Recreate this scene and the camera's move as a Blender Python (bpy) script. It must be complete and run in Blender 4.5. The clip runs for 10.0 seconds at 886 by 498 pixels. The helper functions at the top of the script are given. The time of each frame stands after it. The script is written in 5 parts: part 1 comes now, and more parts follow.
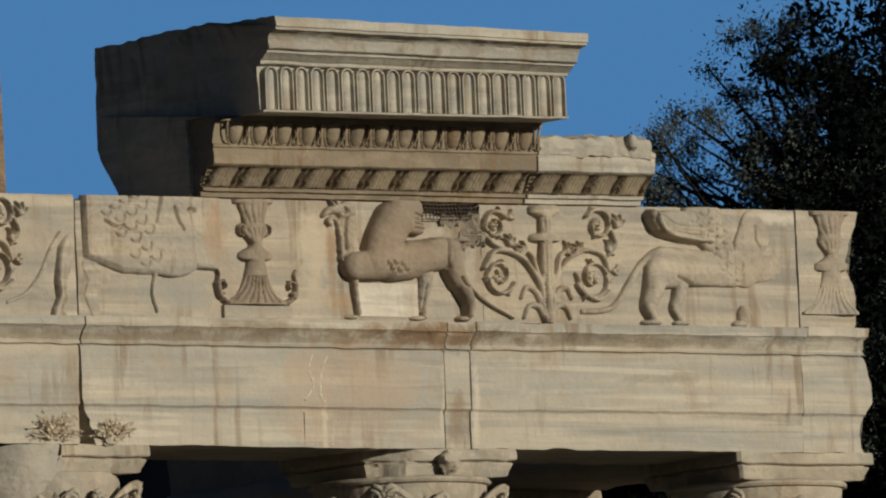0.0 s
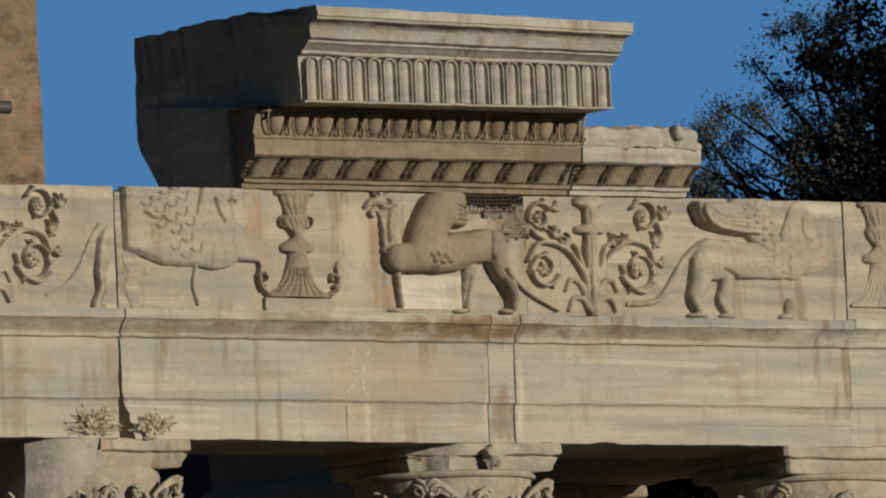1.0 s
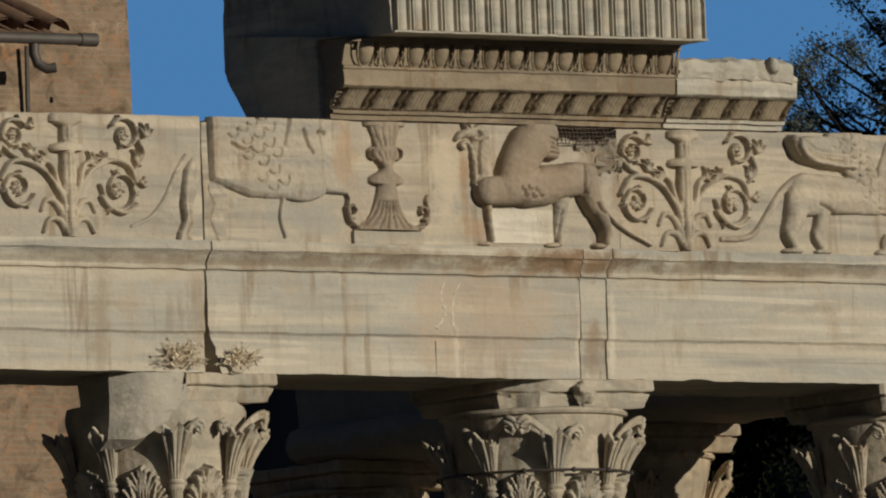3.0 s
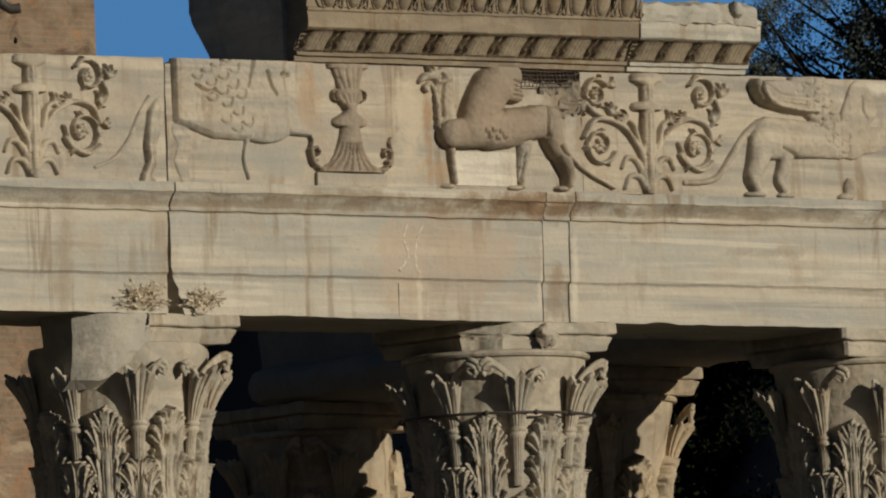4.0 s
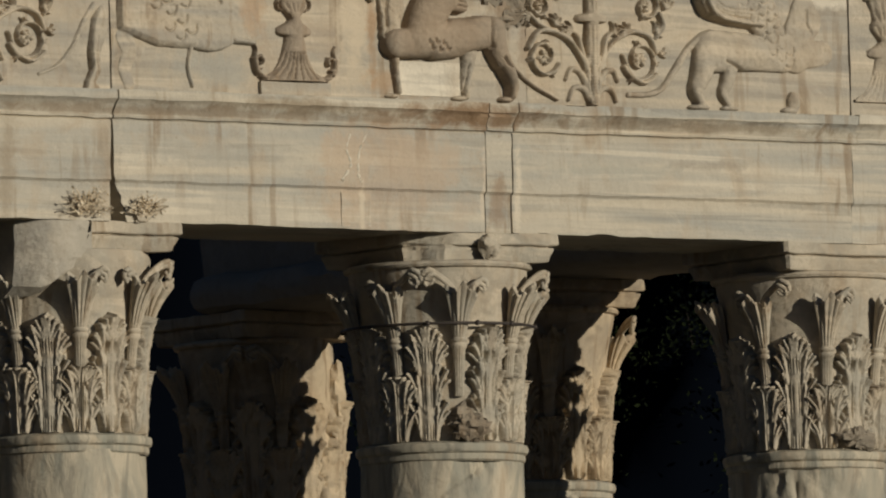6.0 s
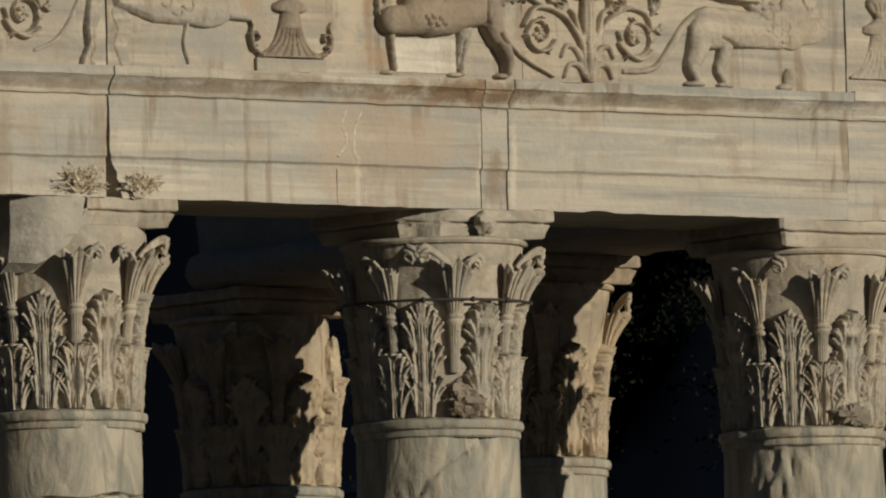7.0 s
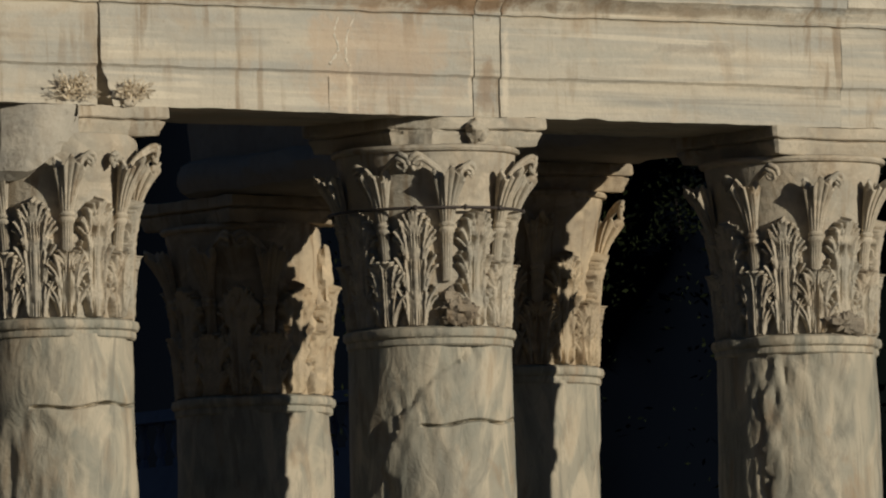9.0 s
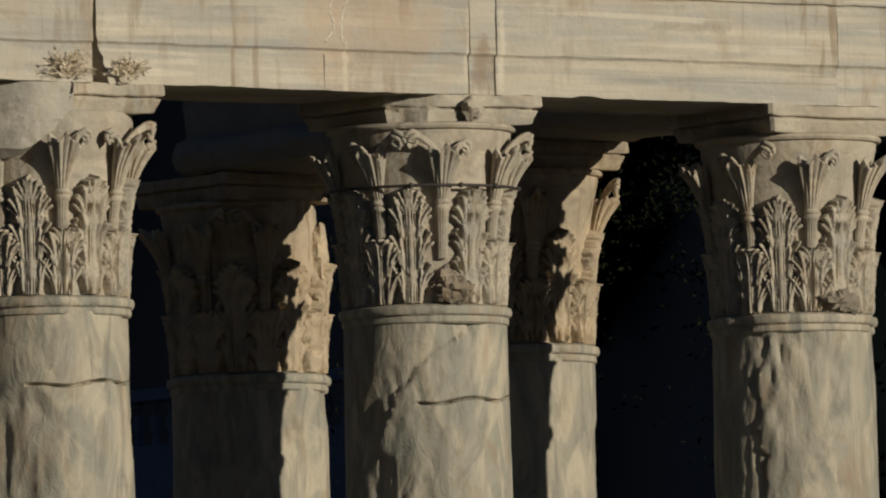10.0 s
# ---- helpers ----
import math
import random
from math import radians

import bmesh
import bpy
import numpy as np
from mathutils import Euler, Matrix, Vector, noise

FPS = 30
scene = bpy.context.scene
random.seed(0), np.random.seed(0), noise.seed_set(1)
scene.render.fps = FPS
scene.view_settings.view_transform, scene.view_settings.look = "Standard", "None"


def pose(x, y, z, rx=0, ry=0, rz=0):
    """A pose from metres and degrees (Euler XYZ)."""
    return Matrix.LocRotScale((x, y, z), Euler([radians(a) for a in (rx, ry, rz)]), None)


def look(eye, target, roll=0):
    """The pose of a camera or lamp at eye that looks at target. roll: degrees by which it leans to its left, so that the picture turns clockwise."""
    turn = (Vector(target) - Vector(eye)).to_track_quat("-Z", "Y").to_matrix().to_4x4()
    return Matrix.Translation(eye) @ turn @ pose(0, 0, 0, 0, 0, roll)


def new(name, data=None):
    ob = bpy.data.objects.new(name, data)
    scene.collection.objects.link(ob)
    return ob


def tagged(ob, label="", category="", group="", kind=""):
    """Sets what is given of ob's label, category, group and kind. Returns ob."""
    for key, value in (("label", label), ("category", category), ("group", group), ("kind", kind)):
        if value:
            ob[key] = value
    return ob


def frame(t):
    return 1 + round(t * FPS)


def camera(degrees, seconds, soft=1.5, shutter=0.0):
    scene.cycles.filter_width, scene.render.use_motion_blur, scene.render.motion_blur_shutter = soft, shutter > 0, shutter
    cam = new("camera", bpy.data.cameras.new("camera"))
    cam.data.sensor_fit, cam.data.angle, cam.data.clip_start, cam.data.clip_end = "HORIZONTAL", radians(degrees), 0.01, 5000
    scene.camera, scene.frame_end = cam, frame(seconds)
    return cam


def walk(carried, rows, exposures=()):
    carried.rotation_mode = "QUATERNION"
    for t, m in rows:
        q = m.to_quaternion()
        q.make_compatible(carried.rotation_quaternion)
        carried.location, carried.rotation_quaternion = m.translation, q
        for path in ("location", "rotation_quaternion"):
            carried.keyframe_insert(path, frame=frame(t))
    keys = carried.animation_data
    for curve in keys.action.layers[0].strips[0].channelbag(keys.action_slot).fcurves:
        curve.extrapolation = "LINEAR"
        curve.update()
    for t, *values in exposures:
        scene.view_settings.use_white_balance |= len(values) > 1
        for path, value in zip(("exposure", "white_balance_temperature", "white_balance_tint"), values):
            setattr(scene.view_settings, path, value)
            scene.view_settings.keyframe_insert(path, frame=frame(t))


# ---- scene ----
cam = camera(2.7569, 10.0, soft=2.1)
walk(cam, [
    (0, look((-86.689, -117.652, 6.189), (0.3473, -0.2558, 18.6408), -2.486)),
    (0.5, look((-86.296, -117.119, 6.189), (0.2726, -0.2008, 18.6288), -2.492)),
    (1, look((-85.743, -116.369, 6.189), (0.0686, -0.0505, 18.5930), -2.521)),
    (1.5, look((-85.218, -115.656, 6.189), (-0.1902, 0.1401, 18.5360), -2.506)),
    (2, look((-84.674, -114.918, 6.189), (-0.4496, 0.3312, 18.4400), -2.452)),
    (3.5, look((-84.442, -114.603, 6.189), (-0.4206, 0.3098, 17.8585), -2.093)),
    (4, look((-84.515, -114.702, 6.189), (-0.3022, 0.2227, 17.6415), -1.991)),
    (4.5, look((-84.483, -114.659, 6.189), (-0.1910, 0.1407, 17.4380), -1.858)),
    (5, look((-84.457, -114.623, 6.189), (-0.0810, 0.0597, 17.2422), -1.679)),
    (5.5, look((-84.495, -114.675, 6.189), (-0.0057, 0.0042, 17.0784), -1.508)),
    (7, look((-84.557, -114.759, 6.189), (0.0635, -0.0468, 16.7445), -1.429)),
    (7.5, look((-84.578, -114.788, 6.189), (0.0606, -0.0447, 16.6684), -1.408)),
    (8, look((-84.361, -114.493, 6.189), (0.0629, -0.0464, 16.5823), -1.489)),
    (8.5, look((-84.315, -114.431, 6.189), (0.0804, -0.0592, 16.3815), -1.464)),
    (9, look((-84.284, -114.389, 6.189), (0.0982, -0.0723, 16.0277), -1.474)),
    (9.5, look((-84.223, -114.306, 6.189), (0.1140, -0.0840, 15.8613), -1.477)),
    (10, look((-84.232, -114.318, 6.189), (0.1228, -0.0905, 15.8549), -1.433)),
], ((0, -0.05), (7.5, -0.05), (9.2, 0.05), (10, 0.05)))

# ---- world and sun ----
SUN_AZ, SUN_EL = radians(15), radians(13)   # azimuth from -y towards +x
world = bpy.data.worlds.new("world")
scene.world = world
world.use_nodes = True
sky = world.node_tree.nodes.new("ShaderNodeTexSky")
sky.sky_type, sky.sun_disc = "NISHITA", False
sky.sun_elevation, sky.sun_rotation = SUN_EL, radians(180) - SUN_AZ
sky.air_density, sky.dust_density, sky.ozone_density = 1.0, 0.0, 3.0
backg = world.node_tree.nodes["Background"]
coord = world.node_tree.nodes.new("ShaderNodeTexCoord")
lift = world.node_tree.nodes.new("ShaderNodeVectorMath")
lift.operation = "ADD"
lift.inputs[1].default_value = (0, 0, 0.55)      # a deep, dry blue down to the horizon
unit = world.node_tree.nodes.new("ShaderNodeVectorMath")
unit.operation = "NORMALIZE"
world.node_tree.links.new(coord.outputs["Generated"], lift.inputs[0])
world.node_tree.links.new(lift.outputs[0], unit.inputs[0])
world.node_tree.links.new(unit.outputs[0], sky.inputs[0])
world.node_tree.links.new(sky.outputs[0], backg.inputs[0])
backg.inputs[1].default_value = 0.033
to_sun = Vector((math.sin(SUN_AZ) * math.cos(SUN_EL), -math.cos(SUN_AZ) * math.cos(SUN_EL), math.sin(SUN_EL)))
lamp = bpy.data.lights.new("sun", "SUN")
lamp.energy, lamp.angle, lamp.color = 3.08, radians(0.5), (1.0, 0.927, 0.785)
new("sun", lamp).matrix_world = look(to_sun * 100, (0, 0, 0))


# ---- materials ----
class Nodes:
    """A node material, built up a node at a time."""
    def __init__(self, name, rough=0.85):
        self.m = bpy.data.materials.new(name)
        self.m.use_nodes = True
        self.t = self.m.node_tree
        self.b = self.t.nodes["Principled BSDF"]
        self.b.inputs["Roughness"].default_value = rough
        self.b.inputs["Specular IOR Level"].default_value = 0.25
        co = self.t.nodes.new("ShaderNodeTexCoord")
        info = self.t.nodes.new("ShaderNodeObjectInfo")
        shift = self.t.nodes.new("ShaderNodeVectorMath")
        shift.operation = "MULTIPLY_ADD"
        self.t.links.new(info.outputs["Random"], shift.inputs[0])
        shift.inputs[1].default_value = (13, 7, 5)
        self.t.links.new(co.outputs["Object"], shift.inputs[2])
        self.info, self.co, self.raw = info, shift.outputs[0], co.outputs["Object"]

    def link(self, a, b):
        self.t.links.new(a, b)

    def noise(self, size, scale=(1, 1, 1), detail=5, rough=0.55, distort=0.0, low=0.3, high=0.7):
        """Noise with grains of about that many metres, spread to 0..1."""
        mp = self.t.nodes.new("ShaderNodeMapping")
        mp.inputs["Scale"].default_value = scale
        self.link(self.co, mp.inputs[0])
        n = self.t.nodes.new("ShaderNodeTexNoise")
        n.inputs["Scale"].default_value, n.inputs["Detail"].default_value = 1 / size, detail
        n.inputs["Roughness"].default_value, n.inputs["Distortion"].default_value = rough, distort
        self.link(mp.outputs[0], n.inputs["Vector"])
        r = self.t.nodes.new("ShaderNodeMapRange")
        r.inputs[1].default_value, r.inputs[2].default_value = low, high
        self.link(n.outputs["Fac"], r.inputs[0])
        return r.outputs[0]

    def both(self, a, b):
        m = self.t.nodes.new("ShaderNodeMath")
        m.operation = "MULTIPLY"
        self.link(a, m.inputs[0])
        self.link(b, m.inputs[1])
        return m.outputs[0]

    def spot(self, centre, size):
        """A mark of its own shape, stain and painted lip shade alike: 1 in the middle, ragged towards its rim."""
        sub = self.t.nodes.new("ShaderNodeVectorMath")
        sub.operation = "SUBTRACT"
        self.link(self.raw, sub.inputs[0])
        sub.inputs[1].default_value = centre
        div = self.t.nodes.new("ShaderNodeVectorMath")
        div.operation = "DIVIDE"
        self.link(sub.outputs[0], div.inputs[0])
        div.inputs[1].default_value = size
        ln = self.t.nodes.new("ShaderNodeVectorMath")
        ln.operation = "LENGTH"
        self.link(div.outputs[0], ln.inputs[0])
        add = self.t.nodes.new("ShaderNodeMath")
        add.operation = "ADD"
        self.link(ln.outputs["Value"], add.inputs[0])
        self.link(self.noise(0.18, (1, 1, 1), 6, 0.65, 0.4), add.inputs[1])
        r = self.t.nodes.new("ShaderNodeMapRange")
        r.inputs[1].default_value, r.inputs[2].default_value = 1.45, 0.85
        self.link(add.outputs[0], r.inputs[0])
        return r.outputs[0]

    def mix(self, fac, a, b, amount=1.0, mode="MIX"):
        x = self.t.nodes.new("ShaderNodeMix")
        x.data_type, x.blend_type = "RGBA", mode
        if amount != 1.0:
            mu = self.t.nodes.new("ShaderNodeMath")
            mu.operation = "MULTIPLY"
            self.link(fac, mu.inputs[0])
            mu.inputs[1].default_value = amount
            fac = mu.outputs[0]
        self.link(fac, x.inputs[0])
        for value, slot in ((a, x.inputs[6]), (b, x.inputs[7])):
            if isinstance(value, tuple):
                slot.default_value = (*value, 1)
            else:
                self.link(value, slot)
        return x.outputs[2]

    def done(self, colour, height=None, depth=0.01, strength=0.6):
        if isinstance(colour, tuple):
            self.b.inputs["Base Color"].default_value = (*colour, 1)
        else:
            self.link(colour, self.b.inputs["Base Color"])
        if height is not None:
            bp = self.t.nodes.new("ShaderNodeBump")
            bp.inputs["Strength"].default_value, bp.inputs["Distance"].default_value = strength, depth
            self.link(height, bp.inputs["Height"])
            self.link(bp.outputs[0], self.b.inputs["Normal"])
        return self.m


def marble(name, cream, grey, stain, streak, soot=0.35, spots=(), grain=1.0):
    n = Nodes(name)
    light, dark = tuple(1.28 * q for q in cream), tuple(0.62 * q for q in grey)
    c = n.mix(n.noise(0.55, streak, 3, 0.5, 0.8, 0.36, 0.64), cream, grey)
    fine = tuple(q * s for q, s in zip(streak, (1.1, 1, 2.1)))
    patchy = n.noise(0.8, (0.7, 1, 1.3), 3, 0.5, 0.5, 0.40, 0.55)
    c = n.mix(n.both(n.noise(0.55, fine, 2, 0.5, 0.9, 0.52, 0.62), patchy), c, light, 0.55)
    c = n.mix(n.both(n.noise(0.47, fine, 2, 0.5, 0.9, 0.52, 0.64), n.noise(0.7, (0.6, 1, 1.2), 3, 0.5, 0.5, 0.38, 0.55)), c, dark, 0.42)
    c = n.mix(n.noise(0.6, (1, 1, 0.8), 6, 0.6, 0.8, 0.52, 0.72), c, stain, 0.55)
    drips = n.both(n.noise(0.16, (1.5, 1.5, 0.15), 3, 0.55, 0.5, 0.52, 0.64), n.noise(0.9, (1, 1, 0.6), 3, 0.5, 0.4, 0.46, 0.62))
    c = n.mix(drips, c, (0.24, 0.165, 0.095), min(1, soot * 1.8))
    c = n.mix(n.noise(0.32, (1, 1, 1.2), 8, 0.75, 1.3, 0.54, 0.66), c, light, 0.55 * grain)
    c = n.mix(n.noise(0.22, (1, 1, 1), 8, 0.75, 1.0, 0.55, 0.70), c, tuple(0.58 * q for q in cream), 0.6 * grain)
    c = n.mix(n.noise(0.06, (1, 1, 1), 4, 0.7, 0.3, 0.62, 0.80), c, (0.17, 0.13, 0.09), 0.4)
    for centre, size, colour, amount in spots:
        c = n.mix(n.spot(centre, size), c, colour, amount)
    h = n.mix(n.noise(0.09, (1, 1, 1), 8, 0.68), (0, 0, 0), (1, 1, 1))
    return n.done(c, h, 0.016, 0.55)


# Long thin bands at z 17.86-17.88: brown dirt plus shade painted under the lip.
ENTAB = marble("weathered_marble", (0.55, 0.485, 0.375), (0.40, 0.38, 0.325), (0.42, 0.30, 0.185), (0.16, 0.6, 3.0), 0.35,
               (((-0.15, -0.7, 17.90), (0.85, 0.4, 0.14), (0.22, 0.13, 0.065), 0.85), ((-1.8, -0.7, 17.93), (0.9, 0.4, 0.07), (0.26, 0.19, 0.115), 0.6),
                ((0.16, -0.62, 17.25), (0.12, 0.4, 0.30), (0.27, 0.18, 0.11), 0.6), ((0.33, -0.62, 17.35), (0.05, 0.4, 0.45), (0.66, 0.58, 0.45), 0.8),
                ((-1.3, -0.62, 17.45), (0.32, 0.4, 0.45), (0.56, 0.45, 0.32), 0.4), ((-4.5, -0.6, 17.4), (0.12, 0.4, 0.9), (0.30, 0.23, 0.15), 0.5),
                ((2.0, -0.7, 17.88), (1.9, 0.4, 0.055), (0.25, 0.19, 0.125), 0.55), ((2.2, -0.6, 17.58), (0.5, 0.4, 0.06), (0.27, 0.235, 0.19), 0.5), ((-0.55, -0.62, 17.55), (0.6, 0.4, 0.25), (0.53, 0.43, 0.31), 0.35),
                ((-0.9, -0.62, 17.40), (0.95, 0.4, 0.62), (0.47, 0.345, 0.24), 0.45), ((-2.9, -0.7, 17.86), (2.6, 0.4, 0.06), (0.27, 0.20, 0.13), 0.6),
                ((-1.16, -0.62, 17.18), (0.035, 0.4, 0.22), (0.66, 0.57, 0.43), 0.7), ((0.0, -0.62, 17.3), (0.03, 0.4, 0.4), (0.64, 0.55, 0.42), 0.7),
                ((-2.6, -0.62, 17.55), (0.75, 0.4, 0.13), (0.40, 0.375, 0.315), 0.6), ((1.3, -0.62, 17.52), (0.8, 0.4, 0.09), (0.41, 0.39, 0.325), 0.6)), 0.4)
FRIEZE = marble("carved_marble", (0.51, 0.435, 0.325), (0.38, 0.345, 0.285), (0.40, 0.285, 0.18), (0.2, 0.6, 2.2), 0.45,
                (((-1.2, -0.66, 18.5), (0.22, 0.4, 0.45), (0.60, 0.50, 0.36), 0.8), ((-0.75, -0.66, 18.15), (0.5, 0.4, 0.12), (0.44, 0.29, 0.17), 0.5),
                 ((3.35, -0.66, 18.9), (0.35, 0.4, 0.07), (0.66, 0.59, 0.47), 0.9), ((0.25, -0.66, 18.75), (0.35, 0.4, 0.2), (0.24, 0.17, 0.11), 0.7),
                 ((-2.2, -0.66, 18.75), (0.15, 0.4, 0.35), (0.45, 0.30, 0.18), 0.6), ((-2.6, -0.66, 18.2), (0.55, 0.4, 0.16), (0.37, 0.355, 0.305), 0.7), ((-1.06, -0.66, 18.55), (0.07, 0.4, 0.42), (0.36, 0.225, 0.125), 0.75),
                 ((0.42, -0.66, 18.45), (0.10, 0.4, 0.35), (0.28, 0.20, 0.13), 0.55)), 0.6)
RELIEF = marble("relief_marble", (0.50, 0.42, 0.31), (0.40, 0.355, 0.285), (0.33, 0.24, 0.15), (0.5, 0.6, 1.6), 0.35)
DARKRELIEF = marble("patinated_marble", (0.38, 0.30, 0.215), (0.32, 0.265, 0.20), (0.25, 0.175, 0.11), (0.6, 0.6, 1.2), 0.3)
CORNICE = marble("cornice_marble", (0.50, 0.455, 0.365), (0.42, 0.40, 0.345), (0.34, 0.25, 0.16), (0.2, 0.6, 2.0), 0.4)
# Brown stain, with some of the shade under the corona added in colour.
BEDMOULD = marble("stained_and_shaded_marble", (0.33, 0.265, 0.18), (0.235, 0.19, 0.135), (0.17, 0.11, 0.06), (0.5, 0.6, 1.5), 0.55)
CAPITAL = marble("capital_marble", (0.50, 0.43, 0.325), (0.395, 0.36, 0.29), (0.39, 0.285, 0.18), (1.2, 1.2, 1.0), 0.35)
PALE = marble("pale_marble", (0.66, 0.595, 0.475), (0.58, 0.525, 0.425), (0.52, 0.42, 0.30), (0.5, 0.6, 1.6), 0.1)
FILL = marble("smooth_fill", (0.46, 0.415, 0.335), (0.385, 0.355, 0.30), (0.31, 0.24, 0.16), (0.8, 0.8, 0.8), 0.25)
ROUGH = marble("broken_marble", (0.29, 0.24, 0.175), (0.24, 0.21, 0.165), (0.22, 0.15, 0.09), (1, 1, 1), 0.6)


def cipollino():
    n = Nodes("banded_shaft_marble", 0.7)
    w = n.noise(0.55, (1.0, 1.0, 0.6), 4, 0.6, 1.8, 0.36, 0.64)
    c = n.mix(w, (0.40, 0.355, 0.27), (0.285, 0.275, 0.22))
    c = n.mix(n.noise(0.42, (1.2, 1.2, 0.38), 5, 0.55, 2.2, 0.47, 0.62), c, (0.53, 0.455, 0.335), 0.8)
    c = n.mix(n.noise(0.45, (1.5, 1.5, 0.34), 5, 0.6, 2.6, 0.53, 0.64), c, (0.20, 0.19, 0.155), 0.6)
    c = n.mix(n.noise(0.3, (1, 1, 0.4), 5, 0.6, 1.0, 0.54, 0.74), c, (0.30, 0.20, 0.115), 0.65)
    c = n.mix(n.noise(0.05, (1, 1, 0.6), 5, 0.7, 0.4, 0.58, 0.8), c, (0.15, 0.125, 0.09), 0.35)
    h = n.mix(n.noise(0.16, (1.2, 1.2, 0.6), 7, 0.62, 1.2), (0, 0, 0), (1, 1, 1))
    return n.done(c, h, 0.018, 0.4)


SHAFT = cipollino()


def brickwork():
    n = Nodes("old_brickwork", 0.95)
    b = n.t.nodes.new("ShaderNodeTexBrick")
    mp = n.t.nodes.new("ShaderNodeMapping")
    mp.inputs["Rotation"].default_value = (radians(90), 0, 0)
    n.link(n.co, mp.inputs[0])
    n.link(mp.outputs[0], b.inputs["Vector"])
    b.inputs["Scale"].default_value = 1.0
    b.inputs["Brick Width"].default_value, b.inputs["Row Height"].default_value = 0.28, 0.055
    b.inputs["Mortar Size"].default_value = 0.011
    b.inputs["Mortar Smooth"].default_value = 0.6
    b.inputs["Color1"].default_value = (0.27, 0.165, 0.10, 1)
    b.inputs["Color2"].default_value = (0.20, 0.14, 0.09, 1)
    b.inputs["Mortar"].default_value = (0.25, 0.195, 0.135, 1)
    c = n.mix(n.noise(0.35, (1, 1, 1), 7, 0.7, 0.6, 0.36, 0.60), b.outputs["Color"], (0.33, 0.245, 0.165), 0.7)
    c = n.mix(n.noise(0.3, (1, 1, 1.2), 7, 0.72, 0.6, 0.50, 0.64), c, (0.11, 0.075, 0.05), 0.85)
    c = n.mix(n.noise(0.9, (1, 1, 1.4), 5, 0.65, 0.8, 0.50, 0.62), c, (0.13, 0.095, 0.062), 0.45)
    c = n.mix(n.noise(0.55, (1, 1, 1.6), 7, 0.7, 0.5, 0.58, 0.66), c, (0.44, 0.34, 0.23), 0.75)
    c = n.mix(n.noise(0.07, (0.6, 1, 1.6), 4, 0.6, 0.2, 0.6, 0.72), c, (0.42, 0.2, 0.1), 0.5)
    c = n.mix(n.noise(0.3, (1, 1, 1), 4, 0.6, 0.8, 0.56, 0.66), c, (0.40, 0.20, 0.095), 0.6)
    h = n.mix(n.noise(0.12, (0.8, 0.8, 1.2), 8, 0.7), (0, 0, 0), (1, 1, 1))
    return n.done(c, h, 0.02, 0.6)


def plain(name, a, b, size, rough=0.9, depth=0.0, metal=0.0):
    n = Nodes(name, rough)
    n.b.inputs["Metallic"].default_value = metal
    f = n.noise(size, (1, 1, 1), 6, 0.65)
    c = n.mix(f, a, b)
    c = n.mix(n.noise(size * 0.17, (1, 1, 1), 4, 0.6, 0, 0.5, 0.8), c, tuple(0.55 * v for v in a), 0.5)
    return n.done(c, n.mix(f, (0, 0, 0), (1, 1, 1)) if depth else None, depth)


BRICK = brickwork()
TERRACOTTA = plain("terracotta", (0.24, 0.145, 0.09), (0.17, 0.11, 0.075), 0.15, 0.9, 0.01)
ZINC = plain("dull_zinc", (0.13, 0.115, 0.10), (0.09, 0.08, 0.07), 0.2, 0.6, 0.0, 0.4)
IRON = plain("dark_iron", (0.12, 0.10, 0.085), (0.07, 0.06, 0.055), 0.08, 0.55, 0.0, 0.6)
WIRE = plain("rusty_wire", (0.12, 0.09, 0.065), (0.08, 0.06, 0.05), 0.05, 0.7)
BARK = plain("bark", (0.022, 0.018, 0.015), (0.014, 0.012, 0.010), 0.1, 0.95, 0.02)
STRAW = plain("dry_stalks", (0.74, 0.64, 0.48), (0.62, 0.52, 0.38), 0.05)
EARTH = plain("dry_earth", (0.042, 0.035, 0.024), (0.026, 0.028, 0.017), 3.0, 0.95, 0.05)
SLATE = plain("blue_grey_render", (0.16, 0.19, 0.25), (0.12, 0.14, 0.19), 0.6)


def leafage(name, a, b):
    n = Nodes(name, 0.9)
    n.b.inputs["Specular IOR Level"].default_value = 0.0
    geo = n.t.nodes.new("ShaderNodeNewGeometry")
    c = n.mix(geo.outputs["Random Per Island"], a, b)
    return n.done(c)


LEAF = leafage("grey_green_leaves", (0.12, 0.132, 0.112), (0.058, 0.072, 0.066))
# A dark evergreen's colour with the crown's own shade painted in.
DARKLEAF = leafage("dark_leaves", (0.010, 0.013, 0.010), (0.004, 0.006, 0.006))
# Near-black blue: the unlit depth of the crowns, put into colour.
INNERSHADE = leafage("painted_shade_foliage", (0.0026, 0.0036, 0.0062), (0.0020, 0.0030, 0.0052))
HOLE = plain("painted_opening_shade", (0.012, 0.012, 0.014), (0.008, 0.008, 0.01), 0.3)
# Darker than real peperino, so unseen walls and podium bounce little light.
PEPERINO = plain("low_bounce_peperino", (0.12, 0.112, 0.10), (0.085, 0.08, 0.072), 0.5, 0.95, 0.02)
# Darker than the other architrave stone: the porch's shade put into its colour.
DIM = plain("shade_dimmed_stone", (0.33, 0.29, 0.245), (0.25, 0.22, 0.185), 0.5, 0.95, 0.02)
# Shade between the columns is painted into this tree's leaf colour.
SHADELEAF = leafage("shade_painted_leaves", (0.016, 0.021, 0.009), (0.005, 0.007, 0.005))


